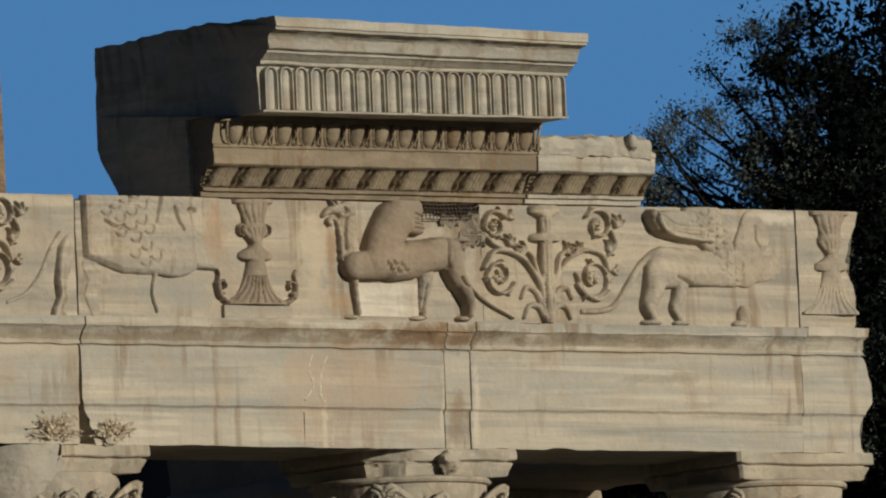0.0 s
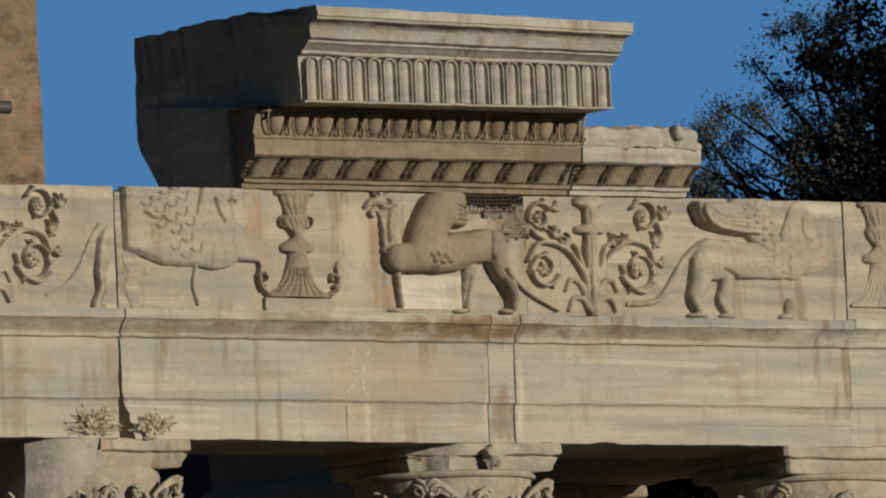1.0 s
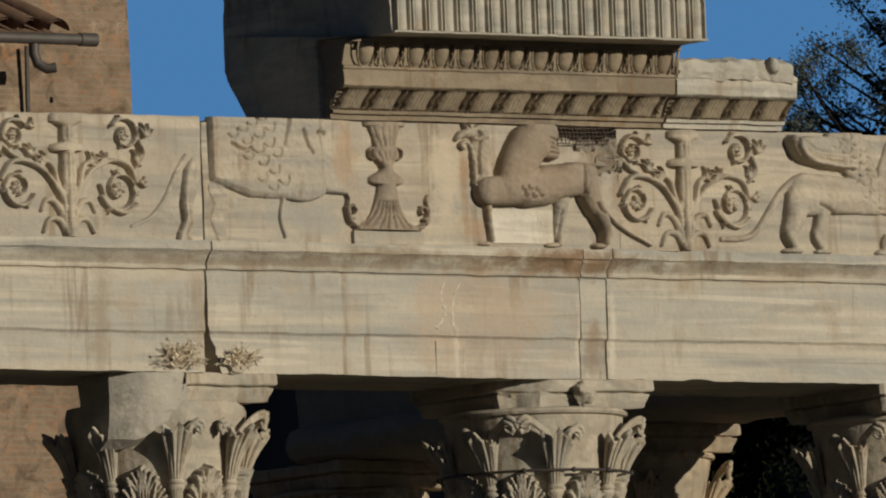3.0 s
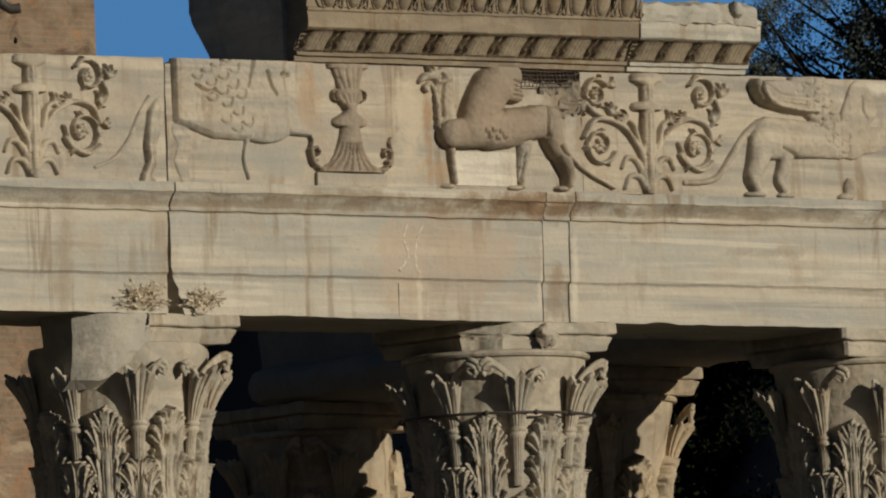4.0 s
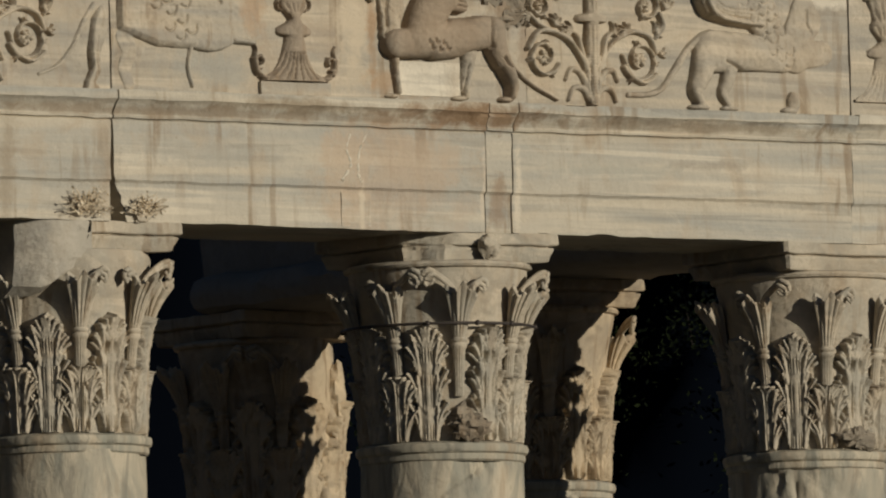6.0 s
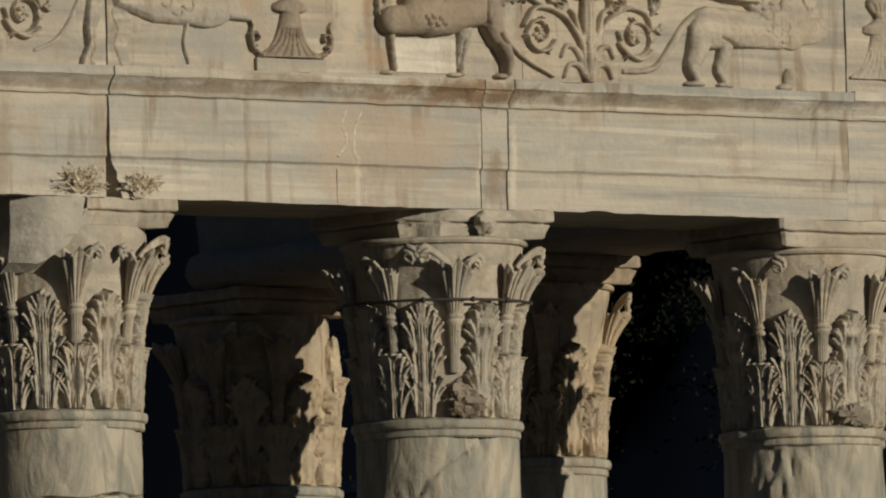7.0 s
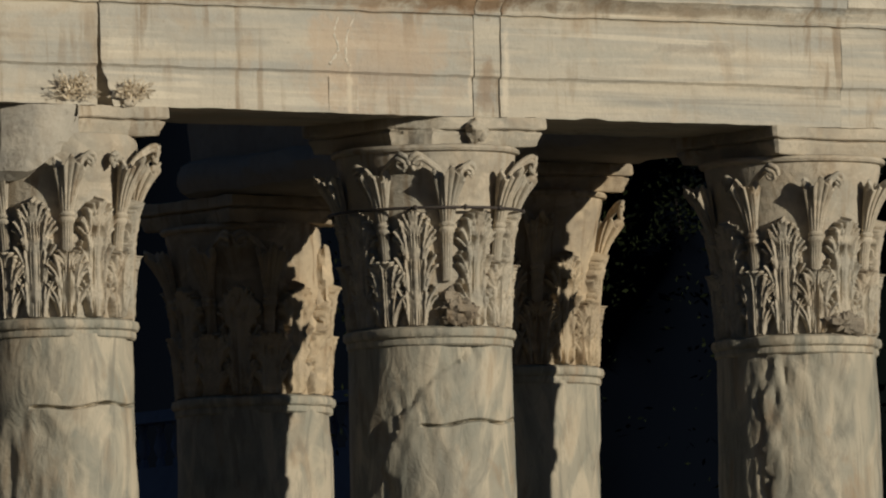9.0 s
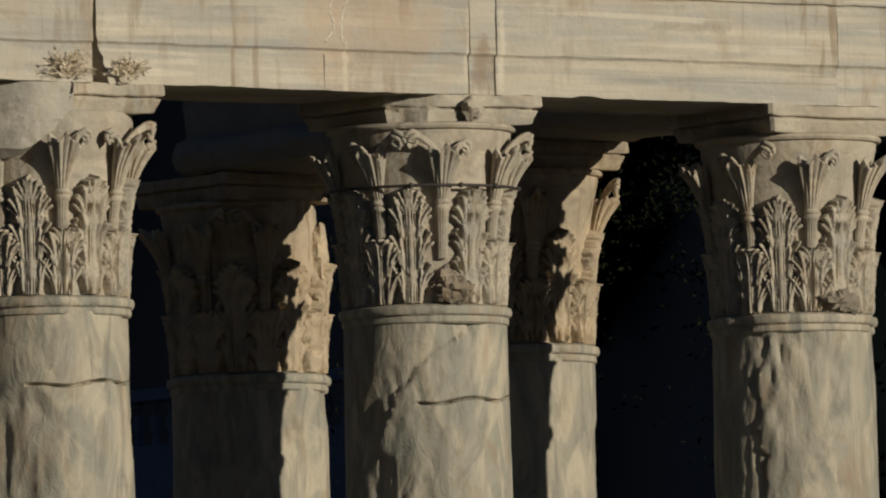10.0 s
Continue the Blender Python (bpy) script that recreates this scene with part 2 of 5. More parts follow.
# ---- building helpers ----
def mesh_of(name, verts, faces, material, smooth=40):
    me = bpy.data.meshes.new(name)
    me.from_pydata([tuple(v) for v in verts], [], [tuple(f) for f in faces])
    me.materials.append(material)
    if smooth:
        me.shade_smooth()
        me.set_sharp_from_angle(angle=radians(smooth))
    me.update()
    return me


def thing(name, base, label, category, group="", kind=""):
    ob = new(name)
    ob.location = base
    ob.empty_display_size = 0.2
    return tagged(ob, label, category, group, kind)


def base_of(ob):
    p = Vector(ob.location)
    while ob.parent:
        ob = ob.parent
        p = Vector(ob.location)
    return p


def part(name, me, parent, label="", world_space=True, turn=None):
    """One mesh object under a thing or a part; the mesh is in world coordinates, or in those of its thing."""
    ob = new(name, me)
    ob.parent = parent
    if world_space and parent.parent is None:
        ob.matrix_parent_inverse = Matrix.Translation(-base_of(parent))
    if turn is not None:
        ob.matrix_basis = turn
    if label:
        ob["label"] = label
    return ob


class Bits:
    """Vertices and faces collected for one mesh."""
    def __init__(self):
        self.v, self.f = [], []

    def grid(self, pts, rows, cols, close=False):
        o = len(self.v)
        self.v += pts
        for i in range(rows - 1):
            for j in range(cols if close else cols - 1):
                k = (j + 1) % cols
                self.f.append((o + i * cols + j, o + i * cols + k, o + (i + 1) * cols + k, o + (i + 1) * cols + j))
        return o

    def tube(self, path, radii, sides=8, cap=True):
        path = [Vector(p) for p in path]
        pts = []
        for i, p in enumerate(path):
            d = (path[min(i + 1, len(path) - 1)] - path[max(i - 1, 0)]).normalized()
            a = d.orthogonal().normalized() if abs(d.z) > 0.9 else d.cross(Vector((0, 0, 1))).normalized()
            b = d.cross(a)
            r = radii[i] if isinstance(radii, (list, tuple)) else radii
            pts += [p + a * (r * math.cos(2 * math.pi * k / sides)) + b * (r * math.sin(2 * math.pi * k / sides)) for k in range(sides)]
        o = self.grid(pts, len(path), sides, True)
        if cap:
            self.f.append(tuple(o + k for k in range(sides))[::-1])
            e = o + (len(path) - 1) * sides
            self.f.append(tuple(e + k for k in range(sides)))

    def lathe(self, prof, sides=48, cx=0.0, cy=0.0, wobble=None, a0=0.0, a1=2 * math.pi):
        full = abs(a1 - a0 - 2 * math.pi) < 1e-6
        n = sides if full else sides + 1
        pts = []
        for r, z in prof:
            for k in range(n):
                a = a0 + (a1 - a0) * k / sides
                q = r + (wobble(a, z) if wobble else 0)
                pts.append((cx + q * math.sin(a), cy - q * math.cos(a), z))
        return self.grid(pts, len(prof), n, full)

    def box(self, lo, hi):
        o = len(self.v)
        self.v += [(x, y, z) for z in (lo[2], hi[2]) for y in (lo[1], hi[1]) for x in (lo[0], hi[0])]
        for f in ((0, 2, 3, 1), (4, 5, 7, 6), (0, 1, 5, 4), (2, 6, 7, 3), (0, 4, 6, 2), (1, 3, 7, 5)):
            self.f.append(tuple(o + i for i in f))

    def lump(self, c, r, seed=0, rough=0.3, n=8):
        pts = []
        for i in range(n + 1):
            th = math.pi * i / n
            for j in range(2 * n):
                ph = math.pi * j / n
                d = Vector((math.sin(th) * math.cos(ph), math.sin(th) * math.sin(ph), math.cos(th)))
                k = 1 + rough * noise.noise(d * 1.7 + Vector((seed * 3.1, seed, 0))) + rough * 0.5 * noise.noise(d * 4.5 + Vector((0, seed * 2.3, 0)))
                pts.append((c[0] + r[0] * d.x * k, c[1] + r[1] * d.y * k, c[2] + r[2] * d.z * k))
        self.grid(pts, n + 1, 2 * n, True)

    def mesh(self, name, material, smooth=40):
        return mesh_of(name, self.v, self.f, material, smooth)


def curve_points(pts, n):
    """n points on a smooth line through the given ones."""
    p = np.array(pts, float)
    p = np.vstack([2 * p[0] - p[1], p, 2 * p[-1] - p[-2]])
    out = []
    m = len(pts) - 1
    for u in np.linspace(0, m, n):
        i = min(int(u), m - 1)
        t = u - i
        a, b, c, d = p[i:i + 4]
        out.append(0.5 * (2 * b + (c - a) * t + (2 * a - 5 * b + 4 * c - d) * t * t + (3 * b - a - 3 * c + d) * t ** 3))
    return np.array(out)


def beam(name, prof, x0, x1, material, step=0.05, wear=0.006, seed=0, warp=None):
    """A stone with the closed outline prof of (y, z), from x0 to x1, with worn faces and edges."""
    ring = []
    for (ya, za), (yb, zb) in zip(prof, prof[1:] + prof[:1]):
        k = max(1, int(math.hypot(yb - ya, zb - za) / step))
        ring += [(ya + (yb - ya) * i / k, za + (zb - za) * i / k) for i in range(k)]
    n, m = len(ring), max(2, int((x1 - x0) / step) + 1)
    pts = []
    for i in range(m):
        x = x0 + (x1 - x0) * i / (m - 1)
        for y, z in ring:
            p = Vector((x, y, z))
            w = noise.noise_vector(p * 3.1 + Vector((seed, 0, 0))) * wear + noise.noise_vector(p * 11 + Vector((0, seed, 0))) * wear * 0.5
            p = p + w
            if warp:
                p = Vector(warp(p.x, p.y, p.z, x0, x1))
            pts.append(p)
    b = Bits()
    b.grid(pts, m, n, True)
    b.f.append(tuple(range(n)))
    b.f.append(tuple((m - 1) * n + i for i in range(n))[::-1])
    me = b.mesh(name, material, 32)
    fix = bmesh.new()
    fix.from_mesh(me)
    bmesh.ops.recalc_face_normals(fix, faces=fix.faces)
    fix.to_mesh(me)
    fix.free()
    return me


# ---- ground and podium ----
def ground_sheet():
    b = Bits()
    n = 40
    pts = []
    for i in range(n + 1):
        for j in range(n + 1):
            u, v = (2 * i / n - 1), (2 * j / n - 1)
            x, y = 1500 * u * abs(u), 1500 * v * abs(v)
            pts.append((x, y, -0.62 + 0.05 * noise.noise((x * 0.1, y * 0.1, 0))))
    b.grid(pts, n + 1, n + 1)
    return tagged(new("ground", b.mesh("ground", EARTH, 0)), "dry earth and thin grass", "ground", kind="structure")


ground_sheet()


def sky_sheet():
    """The clear evening sky far behind, over the land."""
    m = bpy.data.materials.new("clear_blue_sky")
    m.use_nodes = True
    m.node_tree.nodes.clear()
    e = m.node_tree.nodes.new("ShaderNodeEmission")
    e.inputs[0].default_value, e.inputs[1].default_value = (0.068, 0.205, 0.435, 1), 1.0
    o = m.node_tree.nodes.new("ShaderNodeOutputMaterial")
    m.node_tree.links.new(e.outputs[0], o.inputs[0])
    s = Bits()
    s.grid([(1100 * math.sin(a), 1100 * math.cos(a), z) for z in (-5, 500) for a in np.linspace(radians(10), radians(65), 24)], 2, 24)
    tagged(new("backdrop", s.mesh("backdrop", m, 0)), "clear deep blue sky", "sky", kind="structure")


sky_sheet()
pod = Bits()
pod.box((-16, -1.5, -0.7), (5.1, 19.8, -0.3))
pod.box((-16, -1.15, -0.3), (4.75, 19.4, 0.0))
tagged(new("podium", pod.mesh("podium", PEPERINO, 0)), "low worn stone podium under the columns", "podium", kind="structure")

# Added unseen walls that keep sky light and bounce out of the porch.
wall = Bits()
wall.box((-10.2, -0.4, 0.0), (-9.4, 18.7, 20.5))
tagged(new("wall_cella", wall.mesh("wall_cella", PEPERINO, 0)), "added unseen wall that keeps sky light out of the porch", "wall", kind="structure")
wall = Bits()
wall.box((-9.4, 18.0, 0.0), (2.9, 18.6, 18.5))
tagged(new("wall_far", wall.mesh("wall_far", PEPERINO, 0)), "added unseen wall blocking light on the far side of the porch", "wall", kind="structure")

# ---- carving in relief ----
FACE = -0.66


def lattice(X, Z, size, seed):
    """Smooth value noise, -1 to 1."""
    rng = np.random.RandomState(seed)
    g = rng.uniform(-1, 1, (256, 64))
    u, v = (X / size) % 250, (Z / size) % 60
    i, j = u.astype(int), v.astype(int)
    a, c = u - i, v - j
    a, c = a * a * (3 - 2 * a), c * c * (3 - 2 * c)
    return (g[i, j] * (1 - a) + g[i + 1, j] * a) * (1 - c) + (g[i, j + 1] * (1 - a) + g[i + 1, j + 1] * a) * c


class Carving:
    """Relief heights over a patch of the frieze, raised shape by shape."""
    def __init__(self, x0, x1, z0=18.014, z1=18.965, res=0.008):
        self.nx, self.nz = int((x1 - x0) / res) + 1, int((z1 - z0) / res) + 1
        self.X, self.Z = np.meshgrid(np.linspace(x0, x1, self.nx), np.linspace(z0, z1, self.nz), indexing="ij")
        self.H = np.zeros_like(self.X)

    def put(self, h):
        self.H = np.maximum(self.H, h)

    def blob(self, cx, cz, rx, rz, h, turn=0, p=0.45):
        c, s = math.cos(radians(turn)), math.sin(radians(turn))
        dx, dz = self.X - cx, self.Z - cz
        q = ((dx * c + dz * s) / rx) ** 2 + ((dz * c - dx * s) / rz) ** 2
        self.put(h * np.clip(1 - q, 0, 1) ** p)

    def stroke(self, pts, r0, r1, h, p=0.5, n=0):
        line = curve_points(pts, n or 8 * len(pts))
        best = np.zeros_like(self.H)
        m = len(line) - 1
        for i in range(m):
            (ax, az), (bx, bz) = line[i], line[i + 1]
            lo, hi = min(ax, bx) - max(r0, r1), max(ax, bx) + max(r0, r1)
            k0, k1 = np.searchsorted(self.X[:, 0], (lo, hi))
            if k1 <= k0:
                continue
            X, Z = self.X[k0:k1], self.Z[k0:k1]
            dx, dz = bx - ax, bz - az
            u = np.clip(((X - ax) * dx + (Z - az) * dz) / (dx * dx + dz * dz + 1e-12), 0, 1)
            r = r0 + (r1 - r0) * (i + u) / m
            d2 = ((X - ax - u * dx) ** 2 + (Z - az - u * dz) ** 2) / (r * r)
            best[k0:k1] = np.maximum(best[k0:k1], h * (0.5 + 0.5 * r / max(r0, r1)) * np.clip(1 - d2, 0, 1) ** p)
        self.put(best)

    def blend(self, pts, r0, r1, h, k=0.035):
        """A stroke that grows smoothly out of what is already there."""
        before = self.H.copy()
        self.H = np.zeros_like(before)
        self.stroke(pts, r0, r1, h, 0.3)
        a, c = before, self.H
        m = np.clip(0.5 + 0.5 * (a - c) / k, 0, 1)
        soft = c + (a - c) * m + k * m * (1 - m)
        self.H = np.where((a > 0) & (c > 0), np.minimum(soft, np.maximum(a, c) + 0.01), np.maximum(a, c))

    def turned(self, cx, prof, h):
        zs, ws = [q[0] for q in prof], [q[1] for q in prof]
        w = np.interp(self.Z, zs, ws, left=0, right=0) + 1e-6
        self.put(h * np.clip(1 - ((self.X - cx) / w) ** 2, 0, 1) ** 0.45 * ((self.Z > zs[0]) & (self.Z < zs[-1])))

    def groove(self, pts, r, depth):
        line = curve_points(pts, 8 * len(pts))
        near = np.full_like(self.H, 9.0)
        for x, z in line:
            near = np.minimum(near, (self.X - x) ** 2 + (self.Z - z) ** 2)
        self.H = np.where(self.H > 0.006, np.maximum(0.006, self.H - depth * np.exp(-near / (r * r))), self.H)

    def feathers(self, a, b, width, size, depth):
        """Overlapping feathers in rows from a to b, each with a raised body and a cut round tip."""
        (ax, az), (bx, bz) = a, b
        L = math.hypot(bx - ax, bz - az)
        ux, uz = (bx - ax) / L, (bz - az) / L
        rows = int(L / (size * 0.95))
        for r in range(rows):
            u = (r + 0.5) * L / rows
            half = width * (1 - 0.5 * u / L)
            n = max(1, int(2 * half / size))
            for k in range(n):
                v = -half + (k + 0.5 + 0.5 * (r % 2)) * 2 * half / n
                px, pz = ax + u * ux - v * uz, az + u * uz + v * ux
                arc = []
                for q in np.linspace(-1.35, 1.35, 7):
                    s = size * 0.52
                    du, dv = s * math.cos(q) * 1.15, s * math.sin(q)
                    arc.append((px + du * ux - dv * uz, pz + du * uz + dv * ux))
                self.groove(arc, 0.0085, depth)

    def spiral(self, cx, cz, R, start, turns, way, r, h):
        pts = []
        for k in range(30):
            u = k / 29
            a = radians(start) + way * turns * 2 * math.pi * u
            q = R * (1 - 0.62 * u)
            pts.append((cx + q * math.cos(a), cz + q * math.sin(a)))
        self.stroke(pts, r, r * 0.7, h, 0.5, 60)
        for k in range(3, 20, 8):
            (ax, az), (bx, bz) = pts[k], pts[k + 1]
            turn = math.degrees(math.atan2(az - cz, ax - cx))
            self.leafy(ax, az, turn - way * 50, 0.24 * R + 0.012, h * 0.8, 3)
            self.groove([(ax, az), (bx, bz)], 0.008, 0.012)

    def rosette(self, cx, cz, R, h, seed):
        rng = np.random.RandomState(seed)
        for k in range(6):
            a = k * math.pi / 3 + rng.uniform(-0.3, 0.3)
            self.blob(cx + 0.55 * R * math.cos(a), cz + 0.55 * R * math.sin(a), 0.36 * R, 0.28 * R, h * rng.uniform(0.7, 1), math.degrees(a))
        self.blob(cx, cz, 0.26 * R, 0.26 * R, h * 1.1)

    def leafy(self, cx, cz, turn, size, h, n=5):
        """A fan of leaflets."""
        for k in range(n):
            a = radians(turn + (k - (n - 1) / 2) * 34)
            self.stroke([(cx, cz), (cx + 0.6 * size * math.cos(a), cz + 0.6 * size * math.sin(a)), (cx + size * math.cos(a + 0.25), cz + size * math.sin(a + 0.25))],
                        size * 0.16, size * 0.09, h)

    def finish(self, name, material, wear, seed, worn=0.0, deep=1.55):
        on = self.H > 0.004
        H = deep * self.H
        if worn:
            H = H * (1 - worn * np.clip(lattice(self.X, self.Z, 0.35, seed + 5) + 0.25, 0, 1))
        H = H + on * (wear * lattice(self.X, self.Z, 0.03, seed) + 1.5 * wear * lattice(self.X, self.Z, 0.11, seed + 1))
        Y = np.where(on, FACE - np.maximum(H, 0.003), FACE + 0.012)
        keep = on[:-1, :-1] | on[1:, :-1] | on[:-1, 1:] | on[1:, 1:]
        index = np.full(H.shape, -1)
        used = np.zeros(H.shape, bool)
        for a in (0, 1):
            for c in (0, 1):
                used[a:a + keep.shape[0], c:c + keep.shape[1]] |= keep
        index[used] = np.arange(used.sum())
        verts = np.stack([self.X[used], Y[used], self.Z[used]], 1)
        i, j = np.nonzero(keep)
        faces = np.stack([index[i, j], index[i + 1, j], index[i + 1, j + 1], index[i, j + 1]], 1)
        return mesh_of(name, verts.tolist(), faces.tolist(), material, 60)


# ---- columns ----
BELL = ((0.575, 15.39), (0.575, 15.7), (0.59, 16.05), (0.625, 16.35), (0.665, 16.58), (0.688, 16.68), (0.692, 16.715), (0.692, 16.735), (0.725, 16.745), (0.735, 16.765), (0.725, 16.785), (0.63, 16.80))


def bell_radius(z):
    return np.interp(z, [q[1] for q in BELL], [q[0] for q in BELL])


def acanthus(name, z0, h, w, lobes, out, tip, seed, res):
    """An acanthus leaf on the bell: raised ribs, lobes of pointed leaflets with drilled gaps, its tip curling forward."""
    rng = np.random.RandomState(seed)
    c = Carving(-0.62 * w, 0.62 * w, 0.0, h, res)
    thin = max(0.0135, 1.3 * res)
    c.stroke([(0, 0), (0, 0.5 * h), (0, 0.90 * h)], 0.20 * w, 0.15 * w, 0.014, 0.15)
    for q in (-0.17, -0.115, -0.058, 0.0, 0.058, 0.115, 0.17):
        top = (0.97 - 0.9 * abs(q)) * h
        c.stroke([(0.9 * q * w, 0), (0.72 * q * w, 0.45 * h), (1.05 * q * w, 0.8 * h), (1.5 * q * w, top)], 0.026 * w, 0.024 * w, 0.066 - 0.12 * abs(q))
    for side in (-1, 1):
        for i in range(lobes):
            v = h * (0.02 + 0.78 * i / lobes)
            size = 0.80 * h / lobes * (1.25 if i < lobes - 1 else 1.0) * rng.uniform(0.94, 1.06)
            x0 = side * 0.16 * w
            c.stroke([(x0, v), (x0 + side * 0.07 * w, v + 0.55 * size), (x0 + side * 0.12 * w, v + 0.9 * size)], 0.06 * w, 0.10 * w, 0.012, 0.2)
            for k, (out_x, up) in enumerate(((0.27, 0.66), (0.25, 0.86), (0.18, 1.0), (0.10, 1.10), (0.035, 1.16))):
                ex, ez = out_x * w * rng.uniform(0.92, 1.08), up * size * rng.uniform(0.95, 1.05)
                c.stroke([(x0, v + 0.02 * k * size), (x0 + side * 0.28 * ex, v + 0.50 * ez), (x0 + side * 0.70 * ex, v + 0.86 * ez), (x0 + side * ex, v + ez)],
                         thin, thin * 1.25, 0.050 + 0.018 * (k % 2))
    for turn in (-62, -36, -12, 12, 36, 62):
        a = radians(90 + turn)
        c.stroke([(0.1 * w * math.cos(a), 0.74 * h), (0.15 * w * math.cos(a), 0.74 * h + 0.16 * w * math.sin(a)), (0.31 * w * math.cos(a), 0.80 * h + min(0.19 * h, 0.34 * w) * math.sin(a))],
                 thin, 0.05 * w, 0.060)
    for side in (-1, 1):
        for i in range(1, lobes):
            v = h * (0.02 + 0.78 * i / lobes)
            c.H *= 1 - np.clip(1.7 * np.exp(-(((c.X - side * (0.27 * w + 0.25 * (c.Z - v))) / (0.045 * w)) ** 2 + ((c.Z - v - 0.02 * h) / (0.085 * w)) ** 2)), 0, 1)
    on = c.H > 0.004
    H = c.H + on * 0.004 * lattice(c.X + 3, c.Z, 0.03, seed)
    s = np.clip(c.Z / h, 0, 1)
    o = np.where(on, 0.012 + out * s + H, -0.02) + on * (tip * s ** 6 + 0.5 * tip * np.clip((s - 0.85) / 0.15, 0, 1))
    z = z0 + c.Z - on * 0.05 * h * np.clip((s - 0.86) / 0.14, 0, 1) ** 2
    r = bell_radius(z) + o
    ang = c.X / 0.62
    keep = on[:-1, :-1] | on[1:, :-1] | on[:-1, 1:] | on[1:, 1:]
    used = np.zeros(on.shape, bool)
    for p in (0, 1):
        for q in (0, 1):
            used[p:p + keep.shape[0], q:q + keep.shape[1]] |= keep
    index = np.full(on.shape, -1)
    index[used] = np.arange(used.sum())
    verts = np.stack([(r * np.sin(ang))[used], (-r * np.cos(ang))[used], z[used]], 1)
    i, j = np.nonzero(keep)
    faces = np.stack([index[i, j], index[i + 1, j], index[i + 1, j + 1], index[i, j + 1]], 1)
    return mesh_of(name, verts.tolist(), faces.tolist(), CAPITAL, 60)


LEAF_LOW = {f: [acanthus("acanthus_leaf", 15.40, 0.52, 0.38, 2, 0.022, 0.04, 3 + k, r) for k in range(2)] for f, r in ((True, 0.0075), (False, 0.015))}
LEAF_HIGH = {f: [acanthus("acanthus_leaf", 15.40, 0.94, 0.37, 3, 0.008, 0.05, 13 + k, r) for k in range(2)] for f, r in ((True, 0.0085), (False, 0.016))}


def stalk_mesh():
    """A fluted stalk with a ring collar and a narrow flaring cup of ribbed leaves."""
    b = Bits()
    prof = ((0.036, 15.74, 0.025), (0.038, 15.85, 0.035), (0.043, 16.0, 0.040), (0.046, 16.10, 0.045), (0.060, 16.115, 0.048), (0.063, 16.13, 0.05), (0.060, 16.145, 0.05),
            (0.050, 16.155, 0.05), (0.060, 16.165, 0.052), (0.062, 16.18, 0.052), (0.050, 16.195, 0.052),
            (0.054, 16.24, 0.058), (0.064, 16.31, 0.066), (0.077, 16.38, 0.076), (0.094, 16.45, 0.090), (0.112, 16.51, 0.108), (0.120, 16.545, 0.120), (0.104, 16.56, 0.122), (0.05, 16.53, 0.10))
    n = 84
    pts = []
    for r, z, off in prof:
        ring = 16.11 < z < 16.20
        for k in range(n):
            a = 2 * math.pi * k / n
            cut = 0 if ring else 0.20 * abs(math.cos(7 * a)) - 0.12
            lobe = max(0, (z - 16.28) / 0.26)
            q = r * (1 + cut + lobe * (0.10 * math.cos(3 * a) + 0.07 * math.cos(5 * a + 1.0)))
            pts.append((q * math.sin(a), -(bell_radius(z) + off) - 0.8 * q * math.cos(a), z + lobe * (0.035 * math.cos(3 * a) + 0.02 * math.cos(7 * a + 0.5))))
    b.grid(pts, len(prof), n, True)
    return b.mesh("stalk", CAPITAL, 45)


def scroll_mesh(name, side, reach, rise):
    """A volute arm that leaves the cup and curls over under the abacus."""
    top, curl = 16.44 + rise, 0.27 * rise
    flat = [(0.62 * reach * math.sin(u * math.pi / 2) ** 2, 16.42 + (top - 16.42) * math.sin(u * math.pi / 2)) for u in np.linspace(0, 1, 12)]
    for q in np.linspace(0.12, 1, 20):
        a, g = q * 1.5 * math.pi, curl * (1 - 0.75 * q)
        flat.append((0.62 * reach + g * math.sin(a), top - curl + g * math.cos(a)))
    b = Bits()
    for inset, r0 in ((0.0, 0.023), (0.034, 0.019)):
        pts, radii = [], []
        for k, (s, z) in enumerate(flat[:20 if inset else 32]):
            u = min(1, k / 11)
            ang = side * (s - 0.6 * inset * u) / 0.72
            r = bell_radius(min(z, 16.74)) + 0.055 + (0.11 * u * u if rise > 0.22 else 0.02 * u)
            pts.append((r * math.sin(ang), -r * math.cos(ang), z - inset * (0.4 + 0.6 * u)))
            radii.append(r0 * (1 - 0.45 * max(0, k - 11) / 20))
        b.tube(pts, radii, 8)
    return b.mesh(name, CAPITAL, 60)


STALK = stalk_mesh()
VOLUTE = {s: scroll_mesh("volute", s, 0.36, 0.27) for s in (-1, 1)}
HELIX = {s: scroll_mesh("helix", s, 0.27, 0.20) for s in (-1, 1)}


